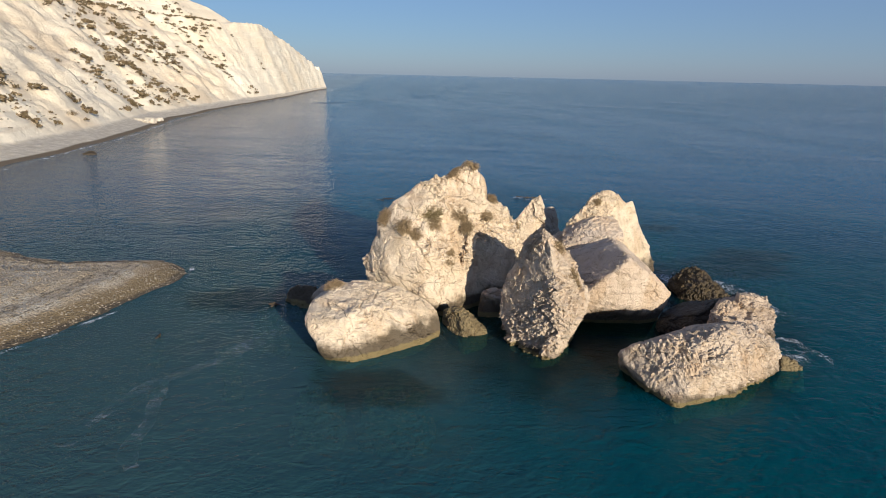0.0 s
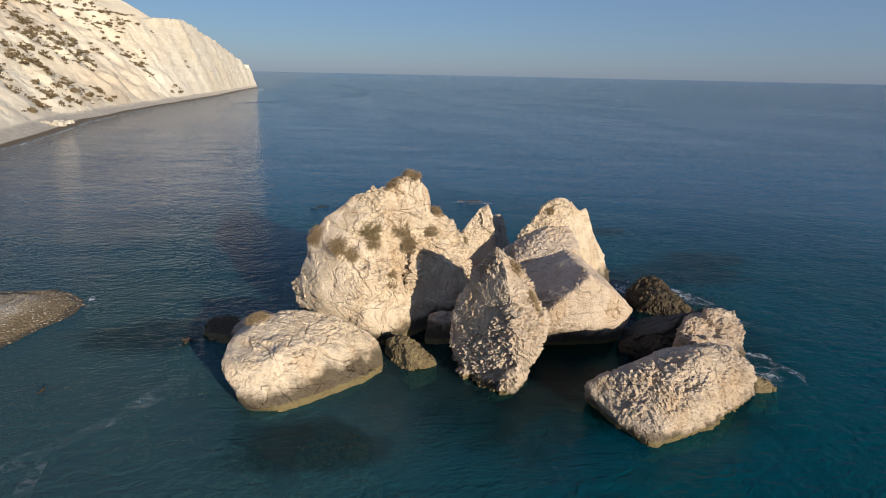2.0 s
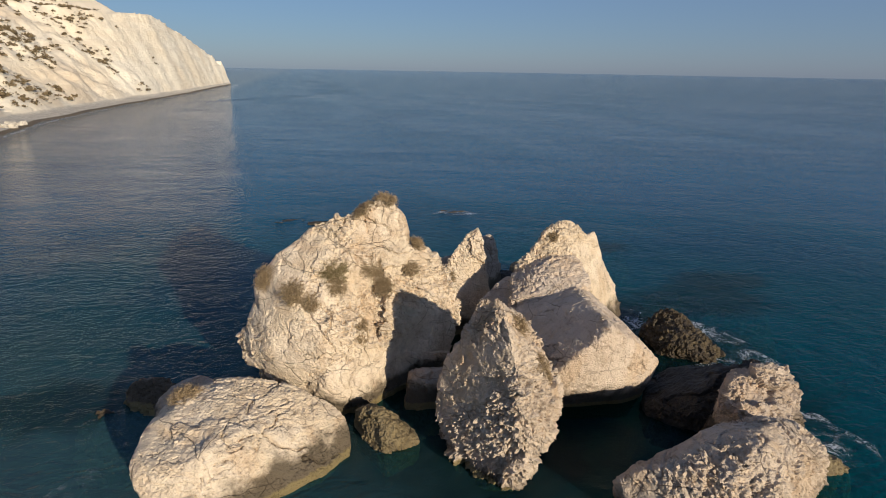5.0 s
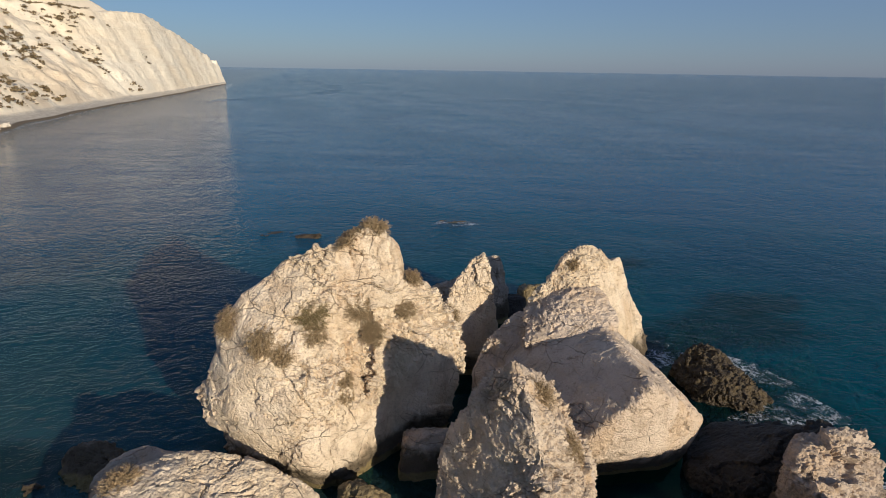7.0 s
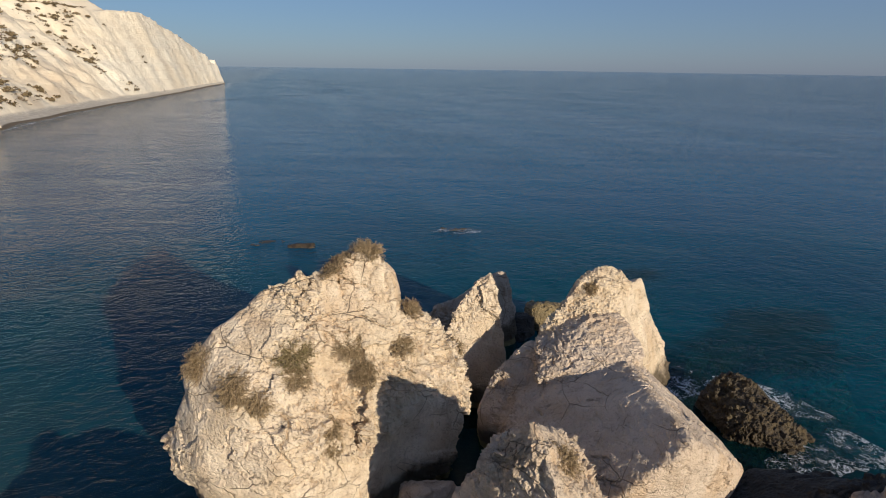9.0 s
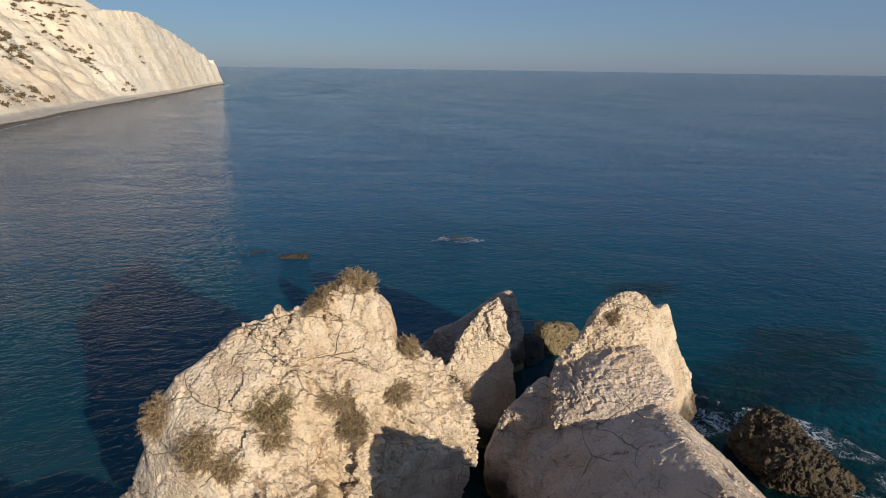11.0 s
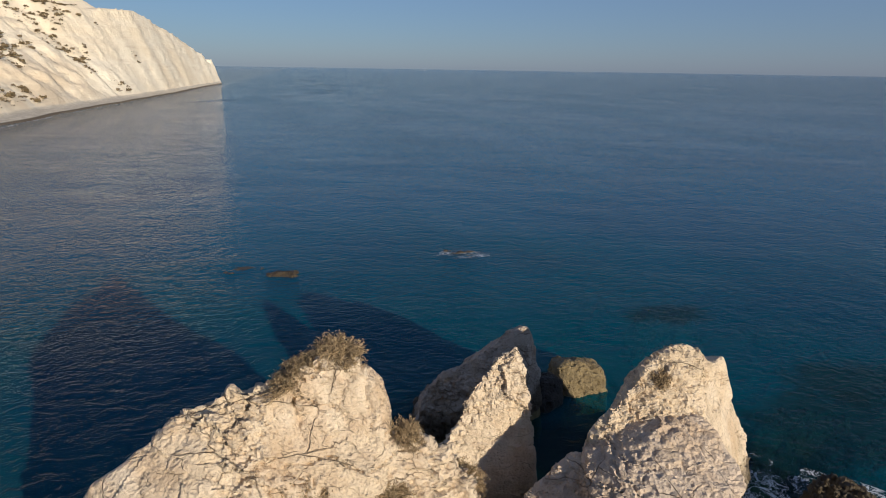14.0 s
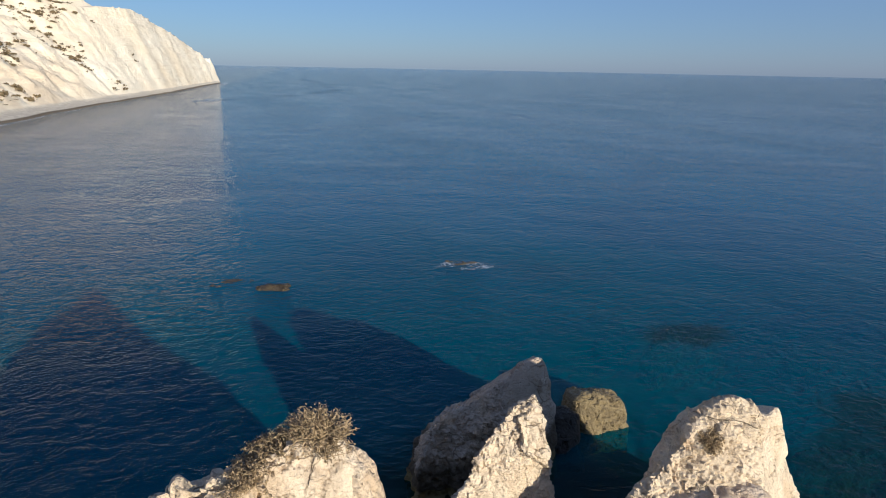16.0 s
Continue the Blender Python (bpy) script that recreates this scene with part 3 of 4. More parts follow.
# ---- the sea stacks ----
crag = rock("limestone_crag", "tall pale limestone crag with bushes on its face", [
    [(-0.3, 28.8, 1.05), (1.3, 30.2, 0.8), (-3.1, 29.9, 2.0), (-4.1, 31.4, 2.4), (-3.6, 31.4, 4.8), (-2.9, 31.35, 5.75), (-1.35, 32.0, 6.85), (-0.1, 32.0, 7.25),
     (0.9, 32.1, 7.5), (2.0, 32.4, 7.4), (2.5, 32.3, 6.6), (2.2, 31.1, 5.4), (1.5, 30.6, 2.9), (-2.0, 29.9, 5.0), (-2.4, 33.4, 4.4), (0.2, 34.0, 6.0), (2.2, 33.8, 5.6),
     (-3.2, 34.0, -1), (3.0, 34.6, -1), (-3.0, 31.4, -1.5), (0, 30.2, -1.5), (2.2, 31.0, -1.5)],
    [(2.1, 31.1, 4.8), (2.4, 31.8, 5.9), (3.2, 32.2, 5.9), (4.0, 32.2, 4.8), (4.6, 32.0, 4.1), (4.7, 31.9, 2.6), (1.8, 30.8, 2.4), (1.8, 31.0, 0.2), (4.0, 32.0, 0.2),
     (3.6, 34, 4.3), (4.4, 34, 3.0), (4.0, 34.3, -1), (1.2, 33, 5.6), (1.6, 31.2, -1.5)],
    [(0.4, 31.8, 7.3), (1.2, 31.9, 7.85), (1.9, 32.2, 7.8), (2.1, 32.6, 7.2), (0.6, 32.9, 7.2), (0.2, 31.6, 6.4), (2.3, 31.8, 6.2), (1.2, 33.2, 6.2)],
    [(-4.4, 31.6, 2.6), (-4.3, 31.4, 1.3), (-3.4, 30.4, 2.7), (-3.3, 30.5, 1.5), (-4.1, 32.8, 2.5), (-3.9, 32.8, 0.6), (-3.1, 31.8, 3.2), (-2.7, 31.2, 1.3)]],
    cell=0.05, seed=1, swell=0.11, block=0.105, size=0.5, crack=0.17, grit=1.2, broken=0.62, calm=[((-2.7, 30.4, 3.6), 1.7), ((-2.6, 31.1, 6.0), 1.5), ((-1.2, 30.6, 6.6), 1.0), ((-3.0, 30.5, 4.9), 1.6), ((-1.6, 29.2, 1.9), 1.8), ((-3.2, 30.6, 2.0), 1.2), ((3.0, 31.3, 1.8), 1.5)],
    cuts=[[(-0.8, 28.4, 6.1), (1.5, 28.4, 6.6), (1.6, 28.4, 2.7), (0.9, 28.4, 2.3), (-0.5, 30.8, 6.1), (1.3, 31.25, 6.5), (1.35, 30.6, 2.9), (0.9, 30.25, 2.6)],
          [(-3.6, 28.6, 3.3), (-0.9, 27.6, 1.9), (-0.9, 27.6, 1.75), (-3.6, 28.6, 3.1), (-3.5, 30.3, 3.2), (-0.9, 29.0, 1.85), (-2.2, 30.0, 2.5)]])
broad = rock("boulder", "broad pale limestone boulder, cracked, algae-stained at the water", [
    [(-5.35, 23.4, 0.8), (-6.25, 24.4, 1.7), (-6.2, 25.6, 2.0), (-6.0, 27.8, 1.8), (-5.4, 28.4, 2.1), (-4.2, 28.6, 2.25), (-3.0, 28.5, 2.25), (-1.3, 28.1, 1.8), (-0.65, 27.9, 1.65),
     (0.1, 27.2, 0.85), (0.15, 26.8, 0.0), (-2.0, 24.7, 0.0), (-3.6, 23.7, -0.05), (-4.1, 24.4, 2.05), (-5.2, 27.0, 2.4), (-2.0, 25.7, 1.4), (-5.0, 25.0, -1.2), (-1, 27.2, -1.2), (-5.5, 28.6, -1.2), (-1.5, 28.8, -1.2)]],
    cell=0.055, seed=2, swell=0.1, block=0.045, size=0.7, crack=0.17, grit=0.8)
leaning = rock("leaning_rock", "sharp leaning limestone wedge, one face in shade", [
    [(4.75, 26.0, 6.05), (5.05, 26.4, 5.85), (4.95, 25.1, 5.6), (5.1, 24.55, 4.5), (5.3, 24.15, 3.3), (5.75, 26.0, 4.95), (6.3, 25.3, 3.9), (6.4, 24.3, 2.5), (5.9, 24.1, 1.2), (5.2, 24.2, 0.35), (4.3, 24.9, 0.3), (3.45, 26.2, 0.2), (3.15, 27.2, 1.0), (3.2, 27.3, 2.6),
     (3.65, 27.2, 3.9), (4.2, 27.0, 4.8), (6.8, 25.6, 1.6), (7.5, 27.0, 2.1), (7.0, 27.5, 3.3), (6.4, 27.7, 4.2), (4.4, 29.2, -0.5), (7.0, 29.4, -0.5), (4.6, 26.0, -1.2), (6.3, 26.8, -1.2), (5.0, 28.4, 3.3)]],
    mat=STONE_PINK, cell=0.045, seed=3, swell=0.04, block=0.085, size=0.4, grit=1.4, broken=0.85)
rock("slab_rock", "large limestone block with a smooth shaded face", [
    [(9.5, 27.5, 4.15), (9.35, 28.95, 4.3), (9.8, 31.7, 4.0), (7.35, 27.7, 2.0), (6.6, 30.0, 1.9), (6.9, 32.8, 2.7), (12.6, 29.5, 1.55), (12.1, 29.1, 1.0), (7.7, 28.5, 1.2), (10.2, 28.4, 0.9), (6.3, 29.8, 0.7),
     (5.9, 33.6, 1.3), (12.6, 31.5, 1.6), (10.9, 31.6, 3.3), (9.8, 33.8, 3.7), (12, 34, 1.8), (6.4, 34.4, -1), (12.3, 33.8, -1), (7.5, 29.8, -1.2), (11.5, 29.8, -1.2), (5.8, 33, -1)],
    [(5.3, 33.7, 1.5), (6.0, 34.2, 2.6), (7.2, 34.2, 3.75), (7.6, 33.8, 3.3), (5.8, 33.2, 1.1), (7.3, 33.3, 2.6), (5.5, 34.8, 0), (7.7, 35.2, 2.7), (5.5, 33.5, -1), (7.7, 33.5, -1), (6.3, 35.4, -1)],
    [(7.0, 32.5, 3.25), (8.4, 32.0, 3.55), (9.7, 31.65, 3.85), (7.7, 33.2, 3.9), (8.75, 33.4, 4.6), (10.4, 34.0, 4.8), (10.6, 32.4, 4.1), (7.5, 34.4, 3.9), (8.6, 34.8, 4.4), (10.4, 34.6, 3), (7.2, 33.2, 0), (10.2, 34.4, 0), (9.4, 32.2, 1)]],
    mat=STONE_BLOCK, cell=0.055, seed=4, swell=0.03, block=0.045, size=0.6, crack=0.1, grit=1.3, calm=[((7.9, 29.6, 3.0), 2.4)])
peak = rock("limestone_crag", "pointed pale limestone crag with a crumbling ridge", [
    [(7.5, 34.4, 4.2), (8.6, 34.6, 5.4), (9.1, 34.8, 5.85), (9.9, 35.1, 6.2), (10.4, 35.1, 6.15), (11.0, 35.4, 5.7), (11.9, 36.0, 4.85), (12.5, 36.0, 3.5), (13.45, 36.3, 2.3), (14.0, 36.6, 1.1), (14.1, 36.7, 0.0),
     (10.4, 34.0, 4.6), (8.6, 33.7, 4.1), (13.2, 36.8, -1), (11, 34, -1), (7.6, 35, -1), (9.8, 36.4, 4.9), (11, 37.0, 4.7), (13, 38, 1.8), (9.5, 37.4, -1), (13, 38.5, -1), (12.4, 34.9, 1.5)],
    [(11.4, 35.6, 5.2), (11.9, 35.7, 5.45), (12.15, 36.0, 4.95), (11.75, 36.5, 5.1), (11.5, 35.4, 4.4), (12.4, 35.8, 4.0), (11.5, 36.8, 4.4)]],
    mat=STONE_HIGH, cell=0.05, seed=5, swell=0.07, block=0.05, size=0.42, grit=1.3, calm=[((12.2, 35.2, 3.8), 1.5), ((11.4, 34.6, 4.4), 1.0)])
rock("boulder", "rough grey limestone boulder, split by a crack", [
    [(8.3, 23.3, 0.6), (8.4, 23.3, 1.1), (9.05, 23.8, 1.1), (11.7, 24.2, 2.1), (12.4, 23.2, 2.7), (12.0, 22.2, 2.7), (14.3, 23.2, 2.0), (15.1, 23.6, 1.55), (15.2, 23.3, 0.7), (15.9, 24.5, 0.3), (9.7, 20.5, 0.1),
     (12.2, 21.3, 0.0), (14.0, 22.4, 0.4), (9.2, 22.5, 2.05), (10.3, 21.6, 2.25), (11.5, 20.9, 1.8), (14.2, 24.0, 2.3), (14.7, 23.2, 1.8), (7.9, 23.3, 1.05), (9, 24.4, -1.2), (15.0, 25.6, -1.2), (10, 21.3, -1.2), (13, 22.3, -1.2), (13.4, 24.8, 1.9)]],
    mat=STONE_PINK, cell=0.05, seed=6, swell=0.07, block=0.075, size=0.5, crack=0.2, grit=1.3)
rock("ledge_rock", "low limestone ledge, sunlit at its raised end", [
    [(13.2, 25.9, 1.9), (14.4, 26.6, 2.4), (15.6, 27.0, 2.7), (16.4, 27.0, 2.4), (16.6, 26.7, 1.5), (16.3, 25.7, 0.6), (14.8, 25.3, 1.4), (13.3, 25.3, 1.6), (16.1, 28.0, 1.5), (14.4, 27.5, 2.2),
     (16.4, 27.8, -1), (13.0, 27.2, -1), (13.2, 25.8, -1), (16.0, 25.8, -1)]],
    mat=STONE_GREY, cell=0.065, seed=7, swell=0.12, block=0.1)
# stained ridge; BLACK also paints in the shade on it
rock("wet_boulder", "long dark-stained rock ridge, coloured black for its shade", [
    [(13.6, 30.7, 0.6), (14.3, 28.8, 1.6), (14.9, 27.3, 2.35), (15.6, 27.6, 2.2), (13.4, 26.6, 0.9), (12.4, 27.2, 0.5), (11.6, 28.4, 0.3), (12.2, 29.8, 0.2), (15.4, 29.6, 0.4), (14.6, 31.0, 0.0),
     (11.4, 28.2, -1), (13.2, 26.4, -1), (15.8, 27.2, -1), (15.6, 29.8, -1), (13.4, 31.0, -1)]],
    mat=BLACK, cell=0.06, seed=17, swell=0.1, block=0.08)
rock("rock_spire", "narrow upright limestone spire, half in shade", [
    [(6.35, 36.8, 5.4), (5.75, 36.9, 5.05), (4.9, 36.7, 4.2), (4.05, 36.3, 2.4), (6.85, 36.3, 2.5), (6.6, 36.6, 4.15), (5.7, 35.9, 1.6), (6.9, 36.0, 1.3), (4.0, 36.2, -1), (7.0, 36, -1), (6.1, 38.0, 3.8), (4.4, 38.3, -1),
     (7.0, 38.2, -1), (6.8, 37.7, 2.2)]],
    cell=0.05, seed=8, swell=0.06, block=0.05, size=0.4, grit=1.2)
rock("slab_rock", "tilted grey limestone slab rising to a pale tip", [
    [(8.15, 42.2, 3.55), (8.6, 42.2, 2.7), (7.6, 42.2, 3.35), (6.0, 41.2, 2.9), (4.7, 40.6, 2.6), (4.0, 40.2, 2.3), (3.7, 39.9, 1.8), (8.7, 41.9, 1.0), (5.9, 40.2, 0.6), (3.8, 41.8, 0.8), (6.2, 43.5, 1.6), (8.5, 43.6, 2.2), (8.8, 43.5, -1), (8.8, 41.5, -1),
     (3.5, 41.8, -1), (3.6, 39.6, -1)]],
    mat=STONE_GREY, cell=0.07, seed=9, swell=0.12, block=0.08)
rock("wet_boulder", "rounded olive-brown boulder awash behind the crags", [
    [(10.35, 43.4, 1.15), (11.4, 43.6, 1.1), (12.1, 43.3, 0.7), (12.0, 43.0, -0.1), (10.7, 42.5, -0.1), (10.2, 42.8, 0.5), (9.95, 43.4, 1.0), (10.0, 44.4, 0.9), (11.8, 45, 0.5), (12.1, 43, -1), (9.9, 45, -1), (12, 45, -1), (9.9, 42.7, -1)]],
    mat=OLIVE, cell=0.065, seed=10, swell=0.08, block=0.05)
# added in black for the olive boulder's end that the slab shades
rock("low_rock", "low rock coloured black for the shade of the tilted slab", [
    [(8.5, 42.4, 0.3), (9.2, 42.9, 0.75), (9.9, 42.7, 0.6), (9.9, 42.2, 0.1), (8.9, 41.6, 0.1), (8.4, 43.4, 0.4), (9.8, 43.6, 0.5), (8.2, 42, -1), (10.0, 41.8, -1), (8.2, 43.8, -1), (10.0, 43.8, -1)]],
    mat=BLACK, cell=0.07, seed=18, swell=0.1, block=0.07)
rock("wet_boulder", "dark brown weed-covered rock ringed with foam", [
    [(14.7, 35.0, 0.7), (15.6, 35.6, 1.15), (16.2, 35.5, 1.2), (16.9, 33.9, 0.85), (17.6, 32.8, 0.25), (16.7, 31.9, 0.15), (15.6, 32.4, 0.6), (14.6, 33.1, 0.5), (17.0, 36.0, 0.2), (14.3, 35.4, -1), (14.3, 32.8, -1), (17.9, 32.5, -1), (17.3, 36, -1), (16.6, 31.6, -1)]],
    mat=BROWN, cell=0.05, seed=11, swell=0.16, block=0.09, size=0.35)
rock("wet_boulder", "small wedge of brown-stained rock at the water", [
    [(0.1, 28.5, 0.7), (1.0, 27.8, 1.1), (1.5, 27.4, 0.8), (2.5, 27.1, 0.15), (1.4, 26.6, 0.0), (0.7, 27.4, 0.1), (2.3, 28.0, 0.3), (0.5, 28.9, 0.6), (0.3, 28.5, -1), (2.5, 27.4, -1), (1.3, 26.6, -1)]],
    mat=OLIVE, cell=0.05, seed=12, swell=0.07, block=0.06)
rock("wet_boulder", "small round ochre rock awash beside the boulder", [
    [(15.9, 24.3, 0.6), (16.5, 24.2, 0.6), (16.8, 24.1, 0.3), (16.9, 24.7, 0.2), (16.0, 25.0, 0.5), (15.8, 23.9, 0.0), (15.6, 24.1, -1), (17.0, 23.9, -1), (16.9, 25.1, -1), (15.8, 25.3, -1)]],
    mat=OLIVE, cell=0.05, seed=13, swell=0.08, block=0.05)
rock("low_rock", "low grey rock in the shade of the crags", [
    [(2.3, 29.8, 1.2), (3.5, 29.6, 1.7), (3.9, 30.1, 1.5), (2.5, 30.6, 1.0), (2.1, 29.4, 0.2), (4.0, 29.4, 0.2), (2.1, 30.6, -1), (4.2, 30.8, -1), (2.3, 29.2, -1), (4, 29.2, -1)]],
    mat=STONE_GREY, cell=0.07, seed=14, swell=0.12, block=0.08)
rock("low_rock", "low dark rock in the shade beside the boulder", [
    [(-8.9, 31.2, 0.2), (-8.2, 31.6, 0.7), (-7.4, 31.4, 0.8), (-6.8, 30.8, 0.6), (-8.4, 30.5, 0.1), (-7, 30.0, 0.2), (-9, 31.2, -1), (-6.6, 31.8, -1), (-8.4, 30.2, -1), (-6.6, 29.8, -1)]],
    mat=STONE_GREY, cell=0.08, seed=15, swell=0.12, block=0.08)
under_bush = rock("low_rock", "grey rock under a bush behind the boulder", [
    [(-6.8, 28.8, 1.2), (-6.2, 29.3, 1.75), (-5.3, 29.5, 1.95), (-4.7, 29.1, 1.6), (-6.5, 28.0, 0.8), (-4.7, 30.3, 0.8), (-6.9, 28.5, -1), (-4.4, 28.7, -1), (-6.5, 30.3, -1), (-4.4, 30.5, -1)]],
    mat=STONE_GREY, cell=0.07, seed=16, swell=0.12, block=0.09)
for k, (x, y, sx, sy, z) in enumerate([(9.0, 62.5, 1.7, 0.9, 0.02), (-5.8, 60.4, 1.3, 0.8, 0.04), (-3.6, 59.2, 1.0, 0.6, 0.02)]):
    rock("reef_rock", "brown reef rock just breaking the surface", [
        [(x - sx, y - 0.1, 0.0), (x - sx * 0.4, y + sy * 0.6, z), (x + sx * 0.5, y + sy * 0.4, z * 1.3), (x + sx, y, 0.0), (x + sx * 0.2, y - sy, 0.02),
         (x - sx * 2.4, y - sy * 2, -0.7), (x + sx * 2.4, y - sy * 2, -0.7), (x + sx * 2.4, y + sy * 2, -0.7), (x - sx * 2.4, y + sy * 2, -0.7)]],
        mat=BROWN, group="reef rocks", cell=0.09, seed=30 + k, swell=0.05, block=0.09, size=0.6)

# ---- rocks awash, fallen rocks on the far shore ----
for k, (x, y, sx, sy, z) in enumerate([(-1.7, 22.2, 1.3, 0.8, -0.3), (-5.2, 22.3, 0.9, 0.7, -0.35), (19.6, 40.8, 2.2, 1.0, -0.3), (22.0, 38.4, 2.0, 1.2, -0.35), (18.9, 51.3, 1.6, 0.9, -0.2),
                                       (-10.2, 25.5, 0.45, 0.35, -0.06), (-14.2, 25.7, 0.5, 0.4, -0.12), (-9.7, 30.4, 0.7, 0.5, 0.05)]):
    rock("sunken_rock", "brown weedy rock under shallow water", [
        [(x - sx, y - 0.1, z - 0.15), (x - sx * 0.4, y + sy * 0.6, z), (x + sx * 0.5, y + sy * 0.4, z), (x + sx, y, z - 0.15), (x + sx * 0.2, y - sy, z - 0.2),
         (x - sx * 1.3, y - sy, -3.3), (x + sx * 1.3, y - sy, -3.3), (x + sx * 1.3, y + sy, -3.3), (x - sx * 1.3, y + sy, -3.3)]],
        mat=BROWN, group="sunken rocks", cell=0.14, seed=40 + k, swell=0.16, block=0.12, size=0.5)
rng = random.Random(5)
for k in range(7):
    x, y, r = -71.5 + rng.uniform(-3.5, 3.0), 141.5 + rng.uniform(-4, 6), rng.uniform(0.5, 1.3)
    rock("fallen_rock", "white chalk rock fallen onto the shore", [
        [(x + r * math.cos(a) * rng.uniform(0.7, 1.2), y + r * math.sin(a) * rng.uniform(0.7, 1.2), h * r) for a in (0.2, 1.5, 2.8, 4.0, 5.2) for h in (-1.5, rng.uniform(0.5, 1.1))]],
        mat=CLIFF, group="fallen rocks", cell=0.2, seed=60 + k, swell=0.15, block=0.1)
rock("shore_rock", "low dark weedy rock off the far beach", [
    [(-55.2, 87.4, 0), (-54.4, 88.2, 0.45), (-53.4, 87.9, 0.4), (-52.8, 87.4, 0), (-54, 86.9, 0.1), (-55.4, 87, -1), (-52.6, 87, -1), (-54, 88.8, -1)]],
    mat=BROWN, cell=0.12, seed=70, swell=0.1, block=0.08)


# ---- bushes ----
def part(name, verts, faces, mat, parent, label="", smooth=False):
    ob = new(name, mesh_from(name, verts, faces, mat, smooth))
    ob.parent = parent
    return tagged(ob, label)


def bush(at, axis, radius, flat=0.75, seed=0, leaf=None, label="dry rounded olive-brown bush on bare rock", stems=130, leaves=24):
    """A dense shrub: thin bent stems out of one root, set with small narrow leaves."""
    r = np.random.default_rng(seed)
    root = tagged(new("bush"), label, "bush")
    root.location = at
    ax = Vector(axis).normalized()
    turn = np.array(Vector((0, 0, 1)).rotation_difference(ax).to_matrix())
    sv, sf, lv, lf = [], [], [], []
    for k in range(stems):
        a, c = r.uniform(0, 2 * math.pi), r.uniform(-0.1, 1)
        ring = math.sqrt(max(0.0, 1 - c * c))
        tip = np.array((math.cos(a) * ring, math.sin(a) * ring, c * flat)) * radius * r.uniform(0.65, 1.08)
        start = np.array((r.normal(0, 0.12), r.normal(0, 0.12), -0.1)) * radius
        bend = r.normal(0, 0.13, 3) * radius
        pts = [start + (tip - start) * t + bend * math.sin(math.pi * t) for t in (0, 0.35, 0.7, 1.0)]
        pts = [turn @ q for q in pts]
        for q0, q1, w0, w1 in ((pts[0], pts[1], 0.011, 0.008), (pts[1], pts[2], 0.008, 0.006), (pts[2], pts[3], 0.006, 0.003)):
            d = q1 - q0
            u = np.cross(d, r.normal(size=3))
            u /= max(np.linalg.norm(u), 1e-6)
            v = np.cross(d, u)
            v /= max(np.linalg.norm(v), 1e-6)
            b = len(sv)
            for q, w in ((q0, w0), (q1, w1)):
                sv += [q + u * w, q - u * w * 0.5 + v * w * 0.87, q - u * w * 0.5 - v * w * 0.87]
            sf += [(b, b + 1, b + 4, b + 3), (b + 1, b + 2, b + 5, b + 4), (b + 2, b, b + 3, b + 5)]
        for j in range(leaves):
            t = r.uniform(0.35, 1.0)
            q = start + (tip - start) * t + bend * math.sin(math.pi * t) + r.normal(0, 0.035, 3) * radius
            q = turn @ q
            d, u = r.normal(size=3), r.normal(size=3)
            d /= np.linalg.norm(d)
            u = np.cross(d, u)
            u /= max(np.linalg.norm(u), 1e-6)
            ln, w = r.uniform(0.025, 0.06), r.uniform(0.006, 0.014)
            b = len(lv)
            lv += [q, q + d * ln * 0.5 + u * w, q + d * ln, q + d * ln * 0.5 - u * w]
            lf.append((b, b + 1, b + 2, b + 3))
    part("branchwork", sv, sf, TWIG, root, "thin grey-brown stems")
    part("foliage", lv, lf, leaf or LEAF, root, "small dry leaves")
    return root


def perch(ob, near):
    """The spot on a rock nearest to a place, and the way out of the rock there."""
    me = ob.data
    co = np.empty(len(me.vertices) * 3)
    me.vertices.foreach_get("co", co)
    co = co.reshape(-1, 3)
    d = np.linalg.norm(co - np.array(near), axis=1)
    close = np.argsort(d)[:60]
    out = sum((me.vertices[int(k)].normal for k in close), Vector())
    return Vector(co[close[0]]), out.normalized()


